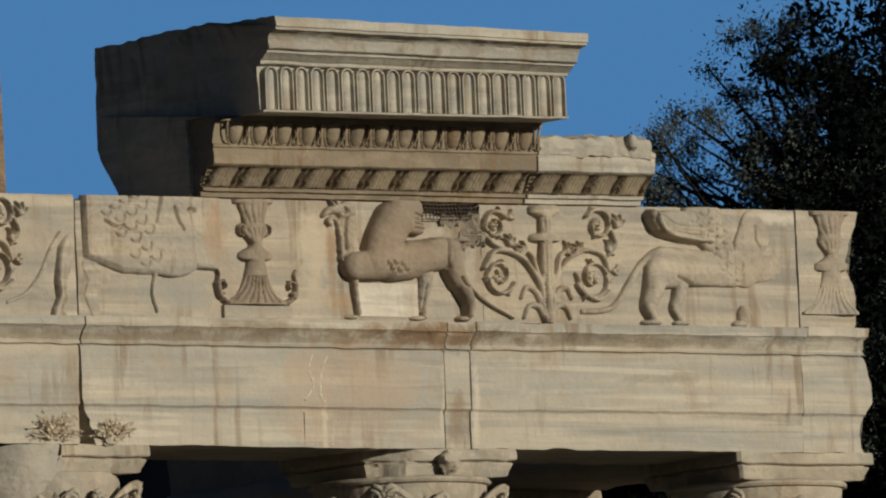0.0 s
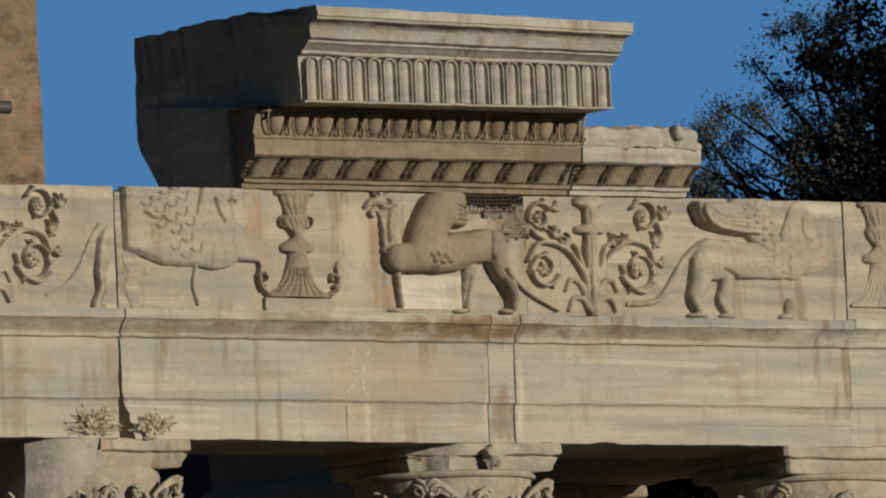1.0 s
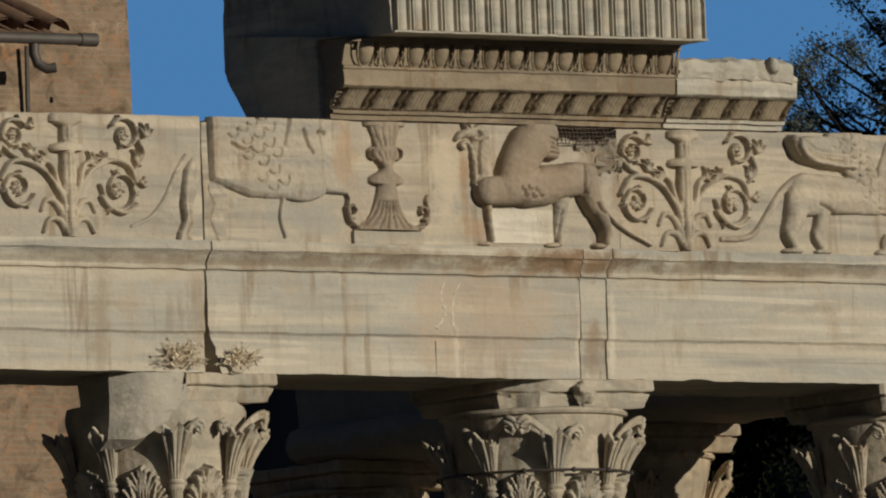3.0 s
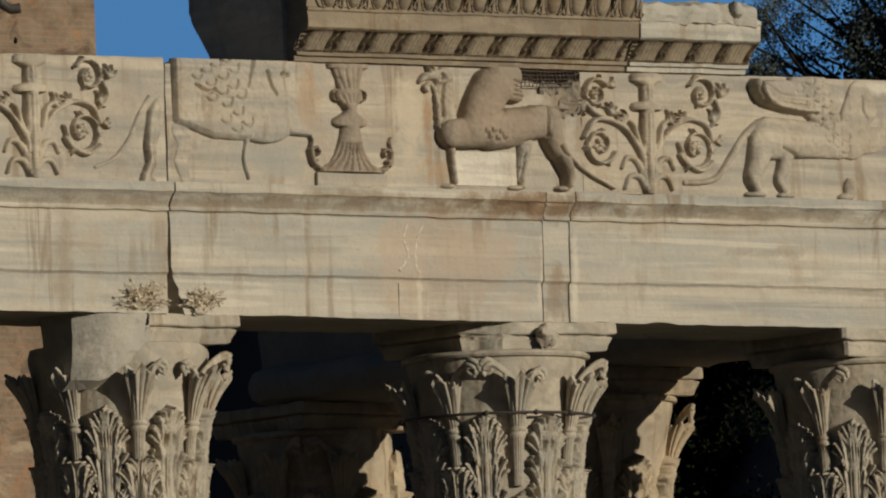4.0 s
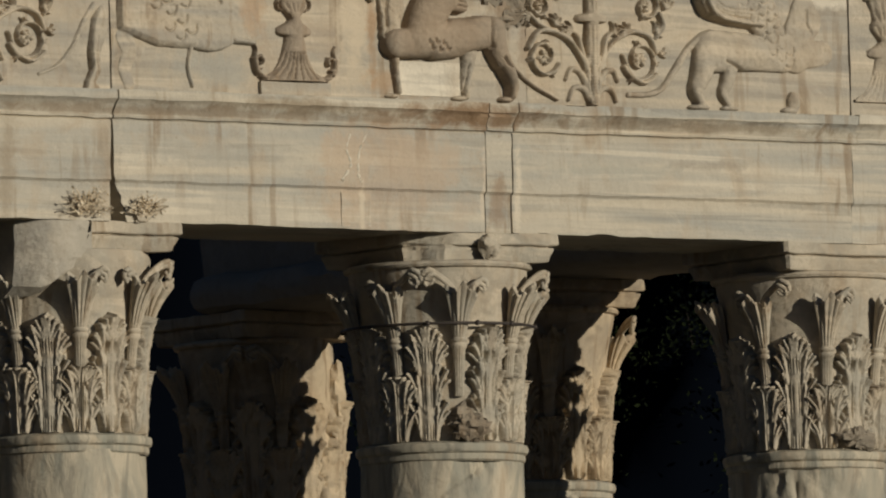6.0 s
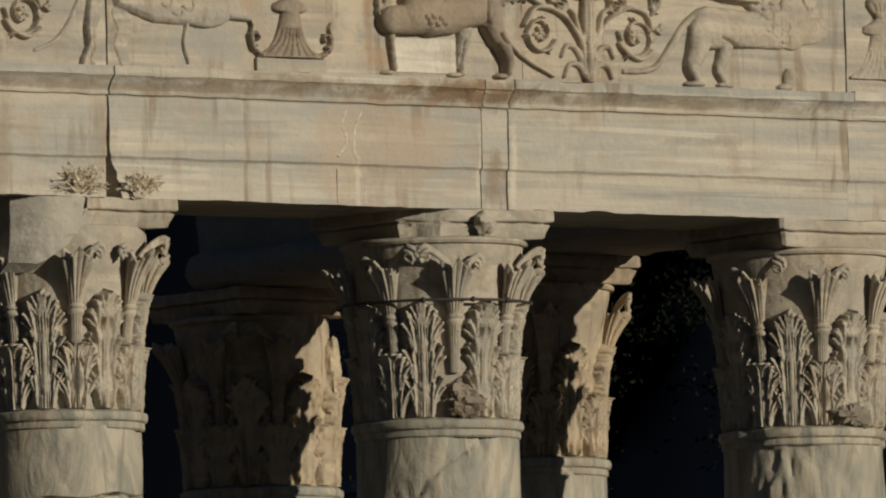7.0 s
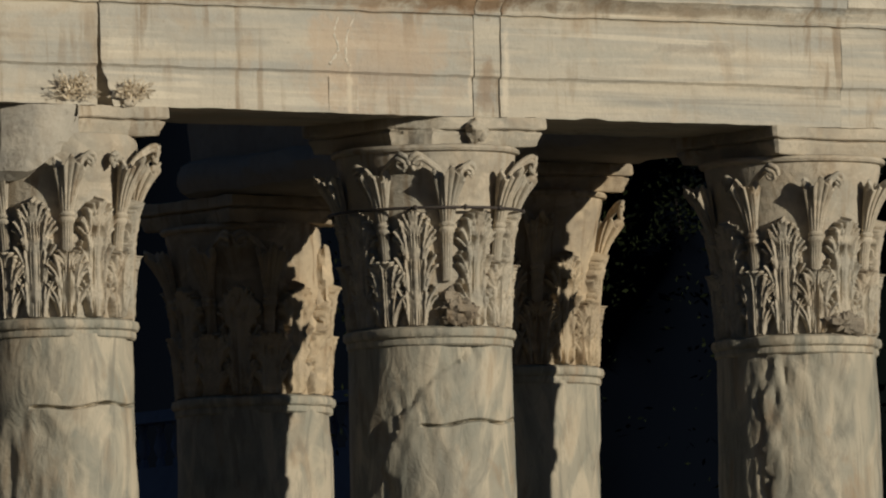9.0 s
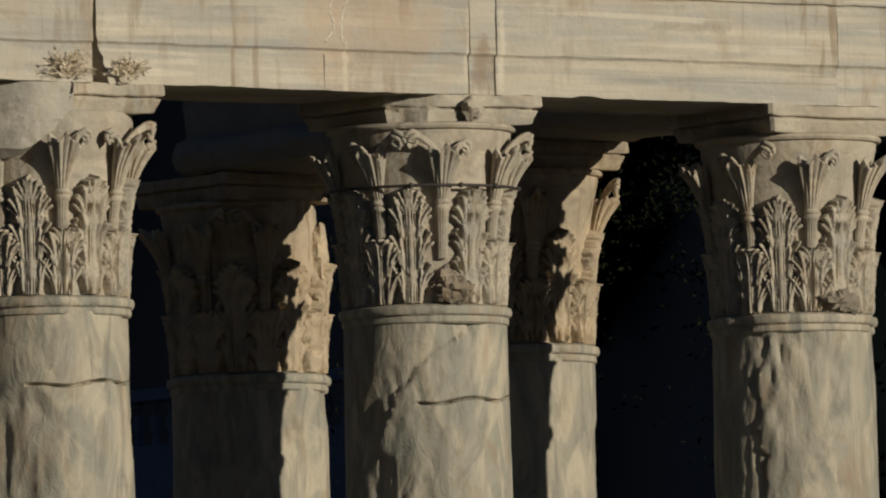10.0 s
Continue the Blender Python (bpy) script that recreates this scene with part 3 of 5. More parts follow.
def abacus_mesh(seed, cut=None, corner=None):
    """A concave-sided slab in two mouldings; cut: the local x below which it is broken away."""
    def outline(k):
        pts = []
        for q in range(4):
            a = q * math.pi / 2
            for u in np.linspace(-1, 1, 15):
                x, y = 0.66 * u, -(0.60 + 0.085 * abs(u) ** 2.2)
                pts.append((k * (x * math.cos(a) - y * math.sin(a)), k * (x * math.sin(a) + y * math.cos(a))))
        return pts
    b = Bits()
    layers = ((0.90, 16.79), (0.915, 16.798), (0.925, 16.83), (0.955, 16.875), (0.965, 16.892), (0.962, 16.90), (0.925, 16.906), (0.925, 16.914), (0.99, 16.92), (1.005, 16.93), (1.005, 17.0), (0.995, 17.012))
    pts = []
    for k, z in layers:
        for x, y in outline(k):
            p = Vector((x, y, z))
            p += noise.noise_vector(p * 7 + Vector((seed * 5, 0, 0))) * 0.012
            if cut is not None and p.x < cut + 0.07 * noise.noise((p.y * 5, p.z * 9, seed)):
                p.x = cut + 0.07 * noise.noise((p.y * 5, p.z * 9, seed)) + 0.02 * noise.noise((p.y * 19, p.z * 23, seed))
            if corner is not None:
                over = -0.6 * p.x - 0.8 * p.y - corner - 0.09 * noise.noise((p.x * 4, p.z * 7, 3.3)) - 0.03 * noise.noise((p.x * 13, p.z * 17, 1.3))
                if over > 0:
                    p += Vector((0.6, 0.8, 0)) * over
            pts.append(p)
    n = 60
    o = b.grid(pts, len(layers), n, True)
    b.f.append(tuple(o + i for i in range(n))[::-1])
    b.f.append(tuple(o + (len(layers) - 1) * n + i for i in range(n)))
    return b.mesh("abacus", CAPITAL, 35)


def flower_mesh():
    b = Bits()
    b.lump((0.02, -0.64, 16.90), (0.085, 0.07, 0.085), 4, 0.5)
    b.lump((0.05, -0.68, 16.86), (0.04, 0.04, 0.045), 6, 0.4)
    b.lump((-0.03, -0.69, 16.93), (0.045, 0.035, 0.04), 7, 0.4)
    return b.mesh("abacus_flower", CAPITAL, 60)


FLOWER = flower_mesh()


def column(x, y, seed, label, cracks=(), scars=0.0, arms=(), cut=None, skip_leaves=(), fine=True, broken=None, worn=False, ridge=(), lip=True):
    t = thing("column", (x, y, 0), label, "column", "temple columns")
    zs = [0.5, 2, 4, 6, 8, 10, 11.5, 12.6, 13.2] + sorted(list(np.arange(13.45, 15.26, 0.02 if fine else 0.08)) + [zc + d for _, _, zc in cracks for d in np.arange(-0.055, 0.105, 0.007)]) + [15.27]

    def radius(z):
        k = z / 15.3
        return 0.72 - 0.03 * k - 0.058 * k * k

    def wob(a, z):
        p = Vector((math.sin(a) * 0.65, -math.cos(a) * 0.65, z * 0.8)) + Vector((seed * 3.7, 0, 0))
        d = 0.004 * noise.noise(p * 2.5) + 0.003 * noise.noise(p * 9)
        if z > 13.4:
            m = noise.noise(p * 1.3 + Vector((0, 9, 0))) + scars
            if m > 0.2:
                d -= min(1, (m - 0.2) * 5) * (0.016 + 0.042 * abs(noise.noise(Vector((p.x * 7, p.y * 7, p.z * 2.6)))))
            for (a0, z0), (a1, z1) in zip(ridge, ridge[1:]):
                if z1 - 0.05 < z < z0 + 0.05:
                    u = max(0, min(1, (z0 - z) / (z0 - z1)))
                    off = (a - a0 - (a1 - a0) * u) * 0.45 + 0.05 * noise.noise((z * 9, a * 5, seed))
                    d -= 0.03 * max(0, 0.15 + noise.noise((z * 6, a * 3, seed + 5))) * max(0, 1 - abs(off) / 0.035) + (0.022 if off < 0 else 0) * max(0, 1 + off / 0.3) + 0.05 * max(0, noise.noise((z * 4.0, a * 14, seed + 8)) - 0.02) * max(0, 1 - abs(off) / 0.22)
                    break
            for a0, a1, zc in cracks:
                if a0 < a < a1:
                    w = abs(z - zc - 0.015 * math.sin(a * 7 + seed) - 0.03 * (a - a0))
                    if w < 0.016:
                        d -= 0.10 * (1 - w / 0.016) * max(0.15, 0.6 + 0.9 * noise.noise((a * 5, seed, 0)))
        return d
    b = Bits()
    b.lathe([(radius(z), z) for z in zs], 160 if fine else 72, wobble=wob, a0=-math.pi, a1=math.pi)
    shaft = part("shaft", b.mesh("shaft", SHAFT, 50), t, world_space=False)
    b = Bits()
    b.lathe(((0.6, 0.0), (0.98, 0.0), (0.98, 0.16), (0.93, 0.18), (0.96, 0.25), (0.93, 0.33), (0.83, 0.37), (0.84, 0.44), (0.80, 0.5), (0.70, 0.5)), 64)
    part("column_base", b.mesh("column_base", CAPITAL, 40), t, world_space=False)
    b = Bits()

    def chip(a, z):
        q = noise.noise((math.sin(a) * 2.2 + seed * 5, math.cos(a) * 2.2, 0))
        return -0.03 * max(0, min(1, (q - 0.22) * 8)) + 0.004 * noise.noise((a * 9, z * 20, seed))
    b.lathe(((0.63, 15.24), (0.648, 15.255), (0.65, 15.285), (0.645, 15.30), (0.668, 15.315), (0.676, 15.345), (0.668, 15.375), (0.62, 15.395), (0.56, 15.40)), 120, wobble=chip)
    part("astragal", b.mesh("astragal", SHAFT, 40), t, world_space=False)
    b = Bits()

    def bell_wear(a, z):
        d = 0.008 * noise.noise((math.sin(a) * 3, math.cos(a) * 3 + seed, z * 4))
        if worn and z > 16:     # the flare on the outer side has broken away
            far = abs((a - 0.95 + math.pi) % (2 * math.pi) - math.pi)
            d -= max(0, min(1, (1.35 - far) / 0.35)) * (bell_radius(z) - 0.58 - 0.03 * noise.noise((a * 3, z * 5, seed)))
        return d
    b.lathe([(r, z) for (r0, z0), (r1, z1) in zip(BELL, BELL[1:]) for r, z in ((r0, z0), ((r0 + r1) / 2, (z0 + z1) / 2)) if lip or r < 0.70] + [BELL[-1]], 96, wobble=bell_wear)
    cap = part("capital", b.mesh("capital", CAPITAL, 40), t, world_space=False)
    for k in range(8):
        a = k * 45
        if ("high", k) not in skip_leaves:
            part("acanthus_leaf", LEAF_HIGH[fine][(k + seed) % 2], cap, world_space=False, turn=pose(0, 0, 0, 0, 0, a))
        if ("low", k) not in skip_leaves:
            part("acanthus_leaf", LEAF_LOW[fine][(k + seed) % 2], cap, world_space=False, turn=pose(0, 0, 0, 0, 0, a + 22.5))
        if ("stalk", k) not in skip_leaves:
            part("stalk", STALK, cap, world_space=False, turn=pose(0, 0, 0, 0, 0, a + 22.5))
            side = 1 if k % 2 == 0 else -1
            if (k, "v") in arms:
                part("volute", VOLUTE[side], cap, world_space=False, turn=pose(0, 0, 0, 0, 0, a + 22.5))
            if (k, "h") in arms:
                part("helix", HELIX[-side], cap, world_space=False, turn=pose(0, 0, 0, 0, 0, a + 22.5))
    ab = part("abacus", abacus_mesh(seed, cut, broken), t, world_space=False)
    if broken is not None:
        part("abacus_flower", FLOWER, ab, world_space=False)
    return t, cap


SIDE = 3.58
DEEP = 3.65
# angles on a column: 0 faces -y; leaves go round towards +x, so turn k * 45 degrees
left, left_cap = column(-SIDE, 0, 1, "tall grey-green marble column with its capital half broken away", ((-0.9, 0.75, 14.70),), -0.05,
                        ((0, "h"), (1, "h"), (7, "h"), (0, "v"), (1, "v")), cut=-0.17, lip=False)
mid, mid_cap = column(0, 0, 2, "tall marble column with iron strap round its leafy capital", ((-0.75, 1.0, 14.63),), 0.14,
                      ((6, "v"), (7, "h"), (7, "v"), (0, "v"), (6, "h"), (1, "v")), broken=0.64, skip_leaves=(("low", 7),), ridge=((0.0, 15.22), (-0.67, 14.96), (-1.08, 14.70), (-1.25, 14.39), (-1.15, 13.6)))
corner, corner_cap = column(SIDE, 0, 3, "tall scarred corner column with a worn leafy capital", (), 0.16,
                            ((6, "v"), (6, "h"), (7, "h"), (2, "v"), (3, "v")), skip_leaves=(("stalk", 1),), ridge=((-1.02, 15.2), (-1.15, 14.6), (-1.05, 14.2), (-1.15, 13.6)))
front, front_cap = column(SIDE, DEEP, 4, "tall front column, half sunlit, standing behind the others", (), 0.0, ((2, "v"), (3, "v"), (7, "v"), (6, "v"), (1, "v")), skip_leaves=(("stalk", 0),))
shade, shade_cap = column(SIDE, 2 * DEEP, 5, "tall front column standing mostly in shade", (), 0.0, ((6, "v"), (7, "v")), skip_leaves=(("stalk", 0), ("stalk", 1)), fine=False, worn=True)
column(-2 * SIDE, 0, 12, "tall grey-green marble side column", (), 0.0, (), fine=False)

# the capitals of the front have weathered to a warmer brown
WARM = marble("ochre_capital_marble", (0.51, 0.405, 0.27), (0.39, 0.32, 0.23), (0.38, 0.25, 0.135), (1.2, 1.2, 1.0), 0.5)
warm_meshes = {}
for top in (front, shade):
    for ob in top.children_recursive:
        if ob.data.materials[0] == CAPITAL:
            if ob.data.name not in warm_meshes:
                warm_meshes[ob.data.name] = ob.data.copy()
                warm_meshes[ob.data.name].materials[0] = WARM
            ob.data = warm_meshes[ob.data.name]

# broken patches on the capitals
b = Bits()
for k in range(4):
    b.lump((0.03 * math.sin(3 * k), -0.60, 16.10 + 0.12 * k), (0.13 - 0.015 * k, 0.07, 0.14), 60 + k, 0.45, 10)
part("broken_patch", b.mesh("broken_patch", WARM, 50), shade_cap, "worn broken side of the capital", world_space=False, turn=pose(0, 0, 0, 0, 0, 42))
b = Bits()
for k in range(9):
    b.lump((0.05 + 0.10 * random.uniform(-1, 1), -0.645 + 0.03 * random.uniform(-1, 1), 15.50 + 0.10 * random.uniform(-1, 1)), (0.09, 0.06, 0.07), k, 0.9)
part("broken_patch", b.mesh("broken_patch", ROUGH, 30), mid_cap, "rough broken stone", world_space=False, turn=pose(0, 0, 0, 0, 0, -22))
b = Bits()
for k in range(6):
    b.lump((0.0 + 0.09 * random.uniform(-1, 1), -0.66, 15.46 + 0.06 * random.uniform(-1, 1)), (0.08, 0.05, 0.05), k + 20, 0.9)
part("broken_patch", b.mesh("broken_patch", ROUGH, 30), corner_cap, "rough broken stone", world_space=False, turn=pose(0, 0, 0, 0, 0, -2))
# the smooth fill of the lost half of the left capital
def fill_shape(x, y, z, x0, x1):
    if z < 16.7:
        z += 0.30 * max(0, (x + 0.56) / 0.4) * min(1, (16.75 - z) / 0.3) + 0.03 * noise.noise((x * 5, y * 5, 1))
    return x + (0.06 * noise.noise((z * 4, y * 3, 8)) if x > -0.3 else 0), y + 1.3 * max(0, -(x + 0.46)) ** 1.5, z


part("capital_fill", beam("capital_fill", [(-0.655, 17.005), (-0.64, 16.72), (-0.615, 16.50), (-0.50, 16.44), (-0.30, 16.44), (-0.22, 17.005)], -0.74, -0.15, FILL, 0.05, 0.008, 40, fill_shape), left_cap, "smooth grey repair fill", world_space=False)

# iron strap round the middle capital
strap = thing("iron_strap", (0, 0, 16.30), "thin dark iron strap clamped round the capital", "strap")
b = Bits()
ring = [(0.738 * math.sin(a), -0.738 * math.cos(a), 16.30) for a in np.linspace(0, 2 * math.pi, 73)]
b.tube(ring, 0.012, 8, False)
part("hoop", b.mesh("hoop", IRON), strap)
for a in (-0.75, -0.22, 0.22, 0.9, 2.4, 4.0):
    b = Bits()
    p = Vector((math.sin(a), -math.cos(a), 0))
    b.lump(tuple(p * 0.745 + Vector((0, 0, 16.30))), (0.024, 0.024, 0.022), 1, 0.2, 5)
    part("clamp", b.mesh("clamp", IRON), strap)

# ---- entablature: architrave stones ----
ARCH = [(-0.62, 17.01), (-0.62, 17.302), (-0.624, 17.309), (-0.644, 17.322), (-0.648, 17.327), (-0.648, 17.782), (-0.636, 17.786), (-0.640, 17.793), (-0.668, 17.80), (-0.672, 17.818), (-0.662, 17.83),
        (-0.675, 17.86), (-0.705, 17.905), (-0.735, 17.93), (-0.752, 17.94), (-0.752, 18.012), (0.60, 18.012), (0.62, 17.9), (0.62, 17.01)]


def chipped(x, y, z, x0, x1):
    """The lip and the lowest edge have lost flakes."""
    if y < -0.7 and z > 17.92:
        y += 0.09 * max(0, noise.noise((x * 2.3, 0.5, 3)) - 0.12) + 0.03 * max(0, noise.noise((x * 9, z * 9, 5)) - 0.1)
    if y < -0.55 and z < 17.05:
        z += 0.025 * max(0, noise.noise((x * 2.7, 4.5, 1)) - 0.2)
    return x, y, z


def architrave(x0, x1, seed, label, warp=None, back=0.0):
    t = thing("architrave_stone", ((x0 + x1) / 2, 0, 17.01), label, "stone block", "architrave stones")
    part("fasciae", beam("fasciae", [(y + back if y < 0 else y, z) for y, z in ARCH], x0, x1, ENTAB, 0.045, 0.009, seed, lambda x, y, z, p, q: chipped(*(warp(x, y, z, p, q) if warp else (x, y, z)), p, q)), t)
    return t


def notch(x, y, z, x0, x1):
    if x < x0 + 0.3 and z < 17.36:
        k = max(0, 1 - (x - x0) / 0.3)
        x += k * 0.13 * max(0, min(1, (17.36 - z) / 0.28)) + k * 0.02 * noise.noise((z * 20, y * 9, 3))
    return x, y, z


def ragged(x, y, z, x0, x1):
    k = max(0, (x - x1 + 0.35) / 0.35)
    return x + k * (0.05 * math.sin(z * 9.0 + 1.0) + 0.07 * noise.noise((y * 4, z * 4, 7)) + 0.03 * noise.noise((y * 11, z * 13, 2))), y, z


architrave(-9.0, -3.534, 1, "pale streaked marble architrave stone over the columns")
mended = architrave(-3.515, 0.018, 2, "streaked marble architrave stone with repaired cracks", notch)
for line in ([(-1.27, 17.74), (-1.31, 17.62), (-1.27, 17.5), (-1.36, 17.38)], [(-1.12, 17.74), (-1.19, 17.6), (-1.2, 17.42), (-1.17, 17.37)]):
    s = Bits()
    s.tube([(x, -0.6365, z) for x, z in curve_points(line, 14)], [0.013 + 0.006 * math.sin(3 * i) for i in range(14)], 6)
    part("mortar_seam", s.mesh("mortar_seam", PALE, 60), mended, "pale mortar seam along a crack")
architrave(0.026, 0.277, 3, "narrow stained filler stone in the architrave", None, 0.012)
architrave(0.280, 3.597, 4, "pale streaked marble architrave stone over the corner span")
architrave(3.602, 4.24, 5, "broken corner end of the marble architrave", ragged)

# a repair patch set in the second stone
xa, xb, za, zb = -1.36, -1.08, 17.03, 17.285
t = thing("repair_patch", (xa, -0.62, za), "square stone repair set in the architrave", "repair")
part("inset", beam("inset", [(-0.627, za), (-0.627, zb), (-0.55, zb), (-0.55, za)], xa, xb, ENTAB, 0.04, 0.006, 30), t)

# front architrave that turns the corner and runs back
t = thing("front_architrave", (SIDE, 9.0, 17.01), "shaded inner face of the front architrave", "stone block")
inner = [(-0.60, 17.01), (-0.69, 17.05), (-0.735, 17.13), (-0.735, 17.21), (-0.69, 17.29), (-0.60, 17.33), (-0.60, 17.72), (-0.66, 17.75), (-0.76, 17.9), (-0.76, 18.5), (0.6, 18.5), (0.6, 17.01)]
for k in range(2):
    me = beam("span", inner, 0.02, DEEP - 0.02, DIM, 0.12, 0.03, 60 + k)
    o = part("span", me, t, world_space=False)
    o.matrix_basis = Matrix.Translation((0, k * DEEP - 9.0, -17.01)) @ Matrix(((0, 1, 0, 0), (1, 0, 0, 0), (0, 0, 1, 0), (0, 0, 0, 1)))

# ---- entablature: frieze with its reliefs ----
def griffin_body():
    """The deep-carved body of the griffin in the middle, its raised wing and its hind leg."""
    c = Carving(-1.3, 0.78, res=0.007)
    c.stroke([(0.15, 18.62), (0.19, 18.47), (0.29, 18.29), (0.46, 18.165), (0.70, 18.055)], 0.022, 0.012, 0.045)
    c.stroke([(-0.87, 18.445), (-0.60, 18.46), (-0.3, 18.50), (0.0, 18.56)], 0.115, 0.130, 0.115, 0.25)
    c.blend([(-0.50, 18.47), (-0.30, 18.50)], 0.145, 0.15, 0.12)
    c.blend([(-0.64, 18.50), (-0.58, 18.64), (-0.48, 18.79)], 0.15, 0.17, 0.135)
    c.blend([(-0.30, 18.52), (-0.02, 18.56)], 0.14, 0.13, 0.12)
    c.blend([(-0.42, 18.86), (-0.29, 18.90)], 0.14, 0.10, 0.13)
    c.blend([(-0.38, 18.80), (-0.24, 18.755)], 0.11, 0.065, 0.12)
    c.stroke([(0.06, 18.58), (0.09, 18.45), (0.14, 18.34)], 0.105, 0.075, 0.125, 0.35)
    c.stroke([(0.14, 18.36), (0.20, 18.25), (0.245, 18.15), (0.235, 18.07)], 0.068, 0.034, 0.12, 0.35)
    c.blob(0.20, 18.04, 0.07, 0.026, 0.06)
    c.groove([(-0.34, 18.685), (-0.24, 18.672), (-0.12, 18.69)], 0.016, 0.11)
    for k in range(4):
        c.groove([(-0.32, 18.86 - 0.037 * k), (-0.22, 18.845 - 0.035 * k), (-0.12, 18.82 - 0.03 * k)], 0.008, 0.016)
    for x, z in ((-0.62, 18.47), (-0.585, 18.43), (-0.55, 18.48), (-0.51, 18.42), (-0.48, 18.47), (-0.44, 18.43)):
        c.groove([(x, z), (x + 0.012, z - 0.03), (x + 0.03, z - 0.02)], 0.009, 0.024)
    c.groove([(0.02, 18.68), (-0.01, 18.54), (0.02, 18.44)], 0.014, 0.03)
    c.groove([(0.12, 18.36), (0.155, 18.31), (0.19, 18.29)], 0.010, 0.03)
    return c.finish("griffin_relief", DARKRELIEF, 0.003, 41, 0.05, 1.3)


def griffin_neck():
    """Its worn pale head, neck and near legs, in lower relief."""
    c = Carving(-1.3, 0.1, res=0.007)
    c.stroke([(-0.15, 18.44), (-0.155, 18.32), (-0.185, 18.18), (-0.18, 18.06)], 0.078, 0.030, 0.05)
    c.blob(-0.25, 18.04, 0.07, 0.022, 0.035)
    c.stroke([(-0.86, 18.36), (-0.85, 18.22), (-0.83, 18.07)], 0.034, 0.026, 0.045)
    c.blob(-0.89, 18.04, 0.065, 0.020, 0.035)
    c.stroke([(-0.86, 18.48), (-0.90, 18.62), (-0.895, 18.78), (-0.90, 18.88)], 0.10, 0.085, 0.045, 0.3)
    c.blob(-0.93, 18.885, 0.11, 0.062, 0.062, -8, 0.35)
    c.stroke([(-1.0, 18.885), (-1.08, 18.88), (-1.125, 18.845)], 0.042, 0.024, 0.06)
    c.stroke([(-1.03, 18.835), (-1.09, 18.80), (-1.07, 18.77)], 0.024, 0.016, 0.05)
    for x in (-0.985, -1.035):
        c.stroke([(x, 18.92), (x - 0.03, 18.962)], 0.018, 0.010, 0.055)
    for k in range(5):
        c.stroke([(-1.0 + 0.012 * k, 18.80 - 0.055 * k), (-0.985, 18.75 - 0.06 * k), (-0.96, 18.72 - 0.06 * k)], 0.018, 0.012, 0.040)
    c.groove([(-0.945, 18.905), (-0.925, 18.885), (-0.945, 18.865)], 0.012, 0.035)
    c.groove([(-1.12, 18.83), (-1.05, 18.845), (-1.0, 18.85)], 0.009, 0.03)
    c.groove([(-0.92, 18.82), (-0.945, 18.70), (-0.945, 18.58)], 0.010, 0.025)
    c.groove([(-0.17, 18.30), (-0.19, 18.18), (-0.21, 18.1)], 0.010, 0.02)
    return c.finish("griffin_relief", RELIEF, 0.007, 44, 0.25)


def griffin_walking():
    """The winged griffin of the corner stone."""
    c = Carving(1.30, 3.58, res=0.007)
    c.stroke([(2.14, 18.60), (2.0, 18.50), (1.87, 18.345), (1.74, 18.19), (1.62, 18.13), (1.40, 18.115)], 0.034, 0.022, 0.04)
    c.stroke([(2.22, 18.48), (2.6, 18.48), (2.95, 18.46), (3.32, 18.50)], 0.17, 0.10, 0.085, 0.3)
    c.stroke([(2.15, 18.47), (2.09, 18.28), (2.04, 18.17), (2.08, 18.06)], 0.115, 0.032, 0.10, 0.32)
    c.blob(2.08, 18.035, 0.11, 0.026, 0.07)
    c.stroke([(2.40, 18.40), (2.35, 18.24), (2.31, 18.15), (2.36, 18.06)], 0.07, 0.026, 0.07, 0.32)
    c.blob(2.38, 18.035, 0.09, 0.022, 0.05)
    c.stroke([(2.66, 18.69), (2.38, 18.72), (2.17, 18.79), (2.10, 18.90)], 0.04, 0.05, 0.12, 0.3)
    c.blob(2.42, 18.84, 0.36, 0.10, 0.105, -4, 0.2)
    c.groove([(2.16, 18.73), (2.35, 18.685), (2.52, 18.665), (2.66, 18.655)], 0.020, 0.12)
    c.groove([(2.11, 18.93), (2.10, 18.85), (2.16, 18.76)], 0.010, 0.06)
    c.stroke([(2.62, 18.88), (2.80, 18.66), (2.92, 18.40)], 0.20, 0.07, 0.105, 0.4)
    c.stroke([(3.04, 18.5), (3.10, 18.68), (3.14, 18.84)], 0.17, 0.12, 0.07, 0.25)
    c.blob(3.22, 18.74, 0.09, 0.12, 0.045, 0, 0.25)
    c.H *= np.clip((3.50 - c.X) / 0.85, 0, 1) ** 0.9
    c.blob(3.01, 18.10, 0.06, 0.09, 0.05)
    c.blob(2.97, 18.035, 0.08, 0.03, 0.05)
    for k in range(4):
        c.groove([(2.14 + 0.02 * k, 18.92 - 0.035 * k), (2.3, 18.82 - 0.025 * k), (2.55, 18.80 - 0.03 * k)], 0.009, 0.014)
    c.feathers((2.55, 18.98), (2.94, 18.36), 0.17, 0.085, 0.013)
    c.groove([(2.95, 18.92), (2.96, 18.80), (2.90, 18.70)], 0.014, 0.04)
    c.groove([(3.16, 18.82), (3.15, 18.72), (3.20, 18.65)], 0.013, 0.035)
    c.groove([(2.20, 18.28), (2.19, 18.14), (2.26, 18.04)], 0.012, 0.03)
    c.groove([(2.32, 18.40), (2.42, 18.36), (2.50, 18.31)], 0.012, 0.03)
    return c.finish("griffin_relief", RELIEF, 0.004, 52, 0.25, 1.3)


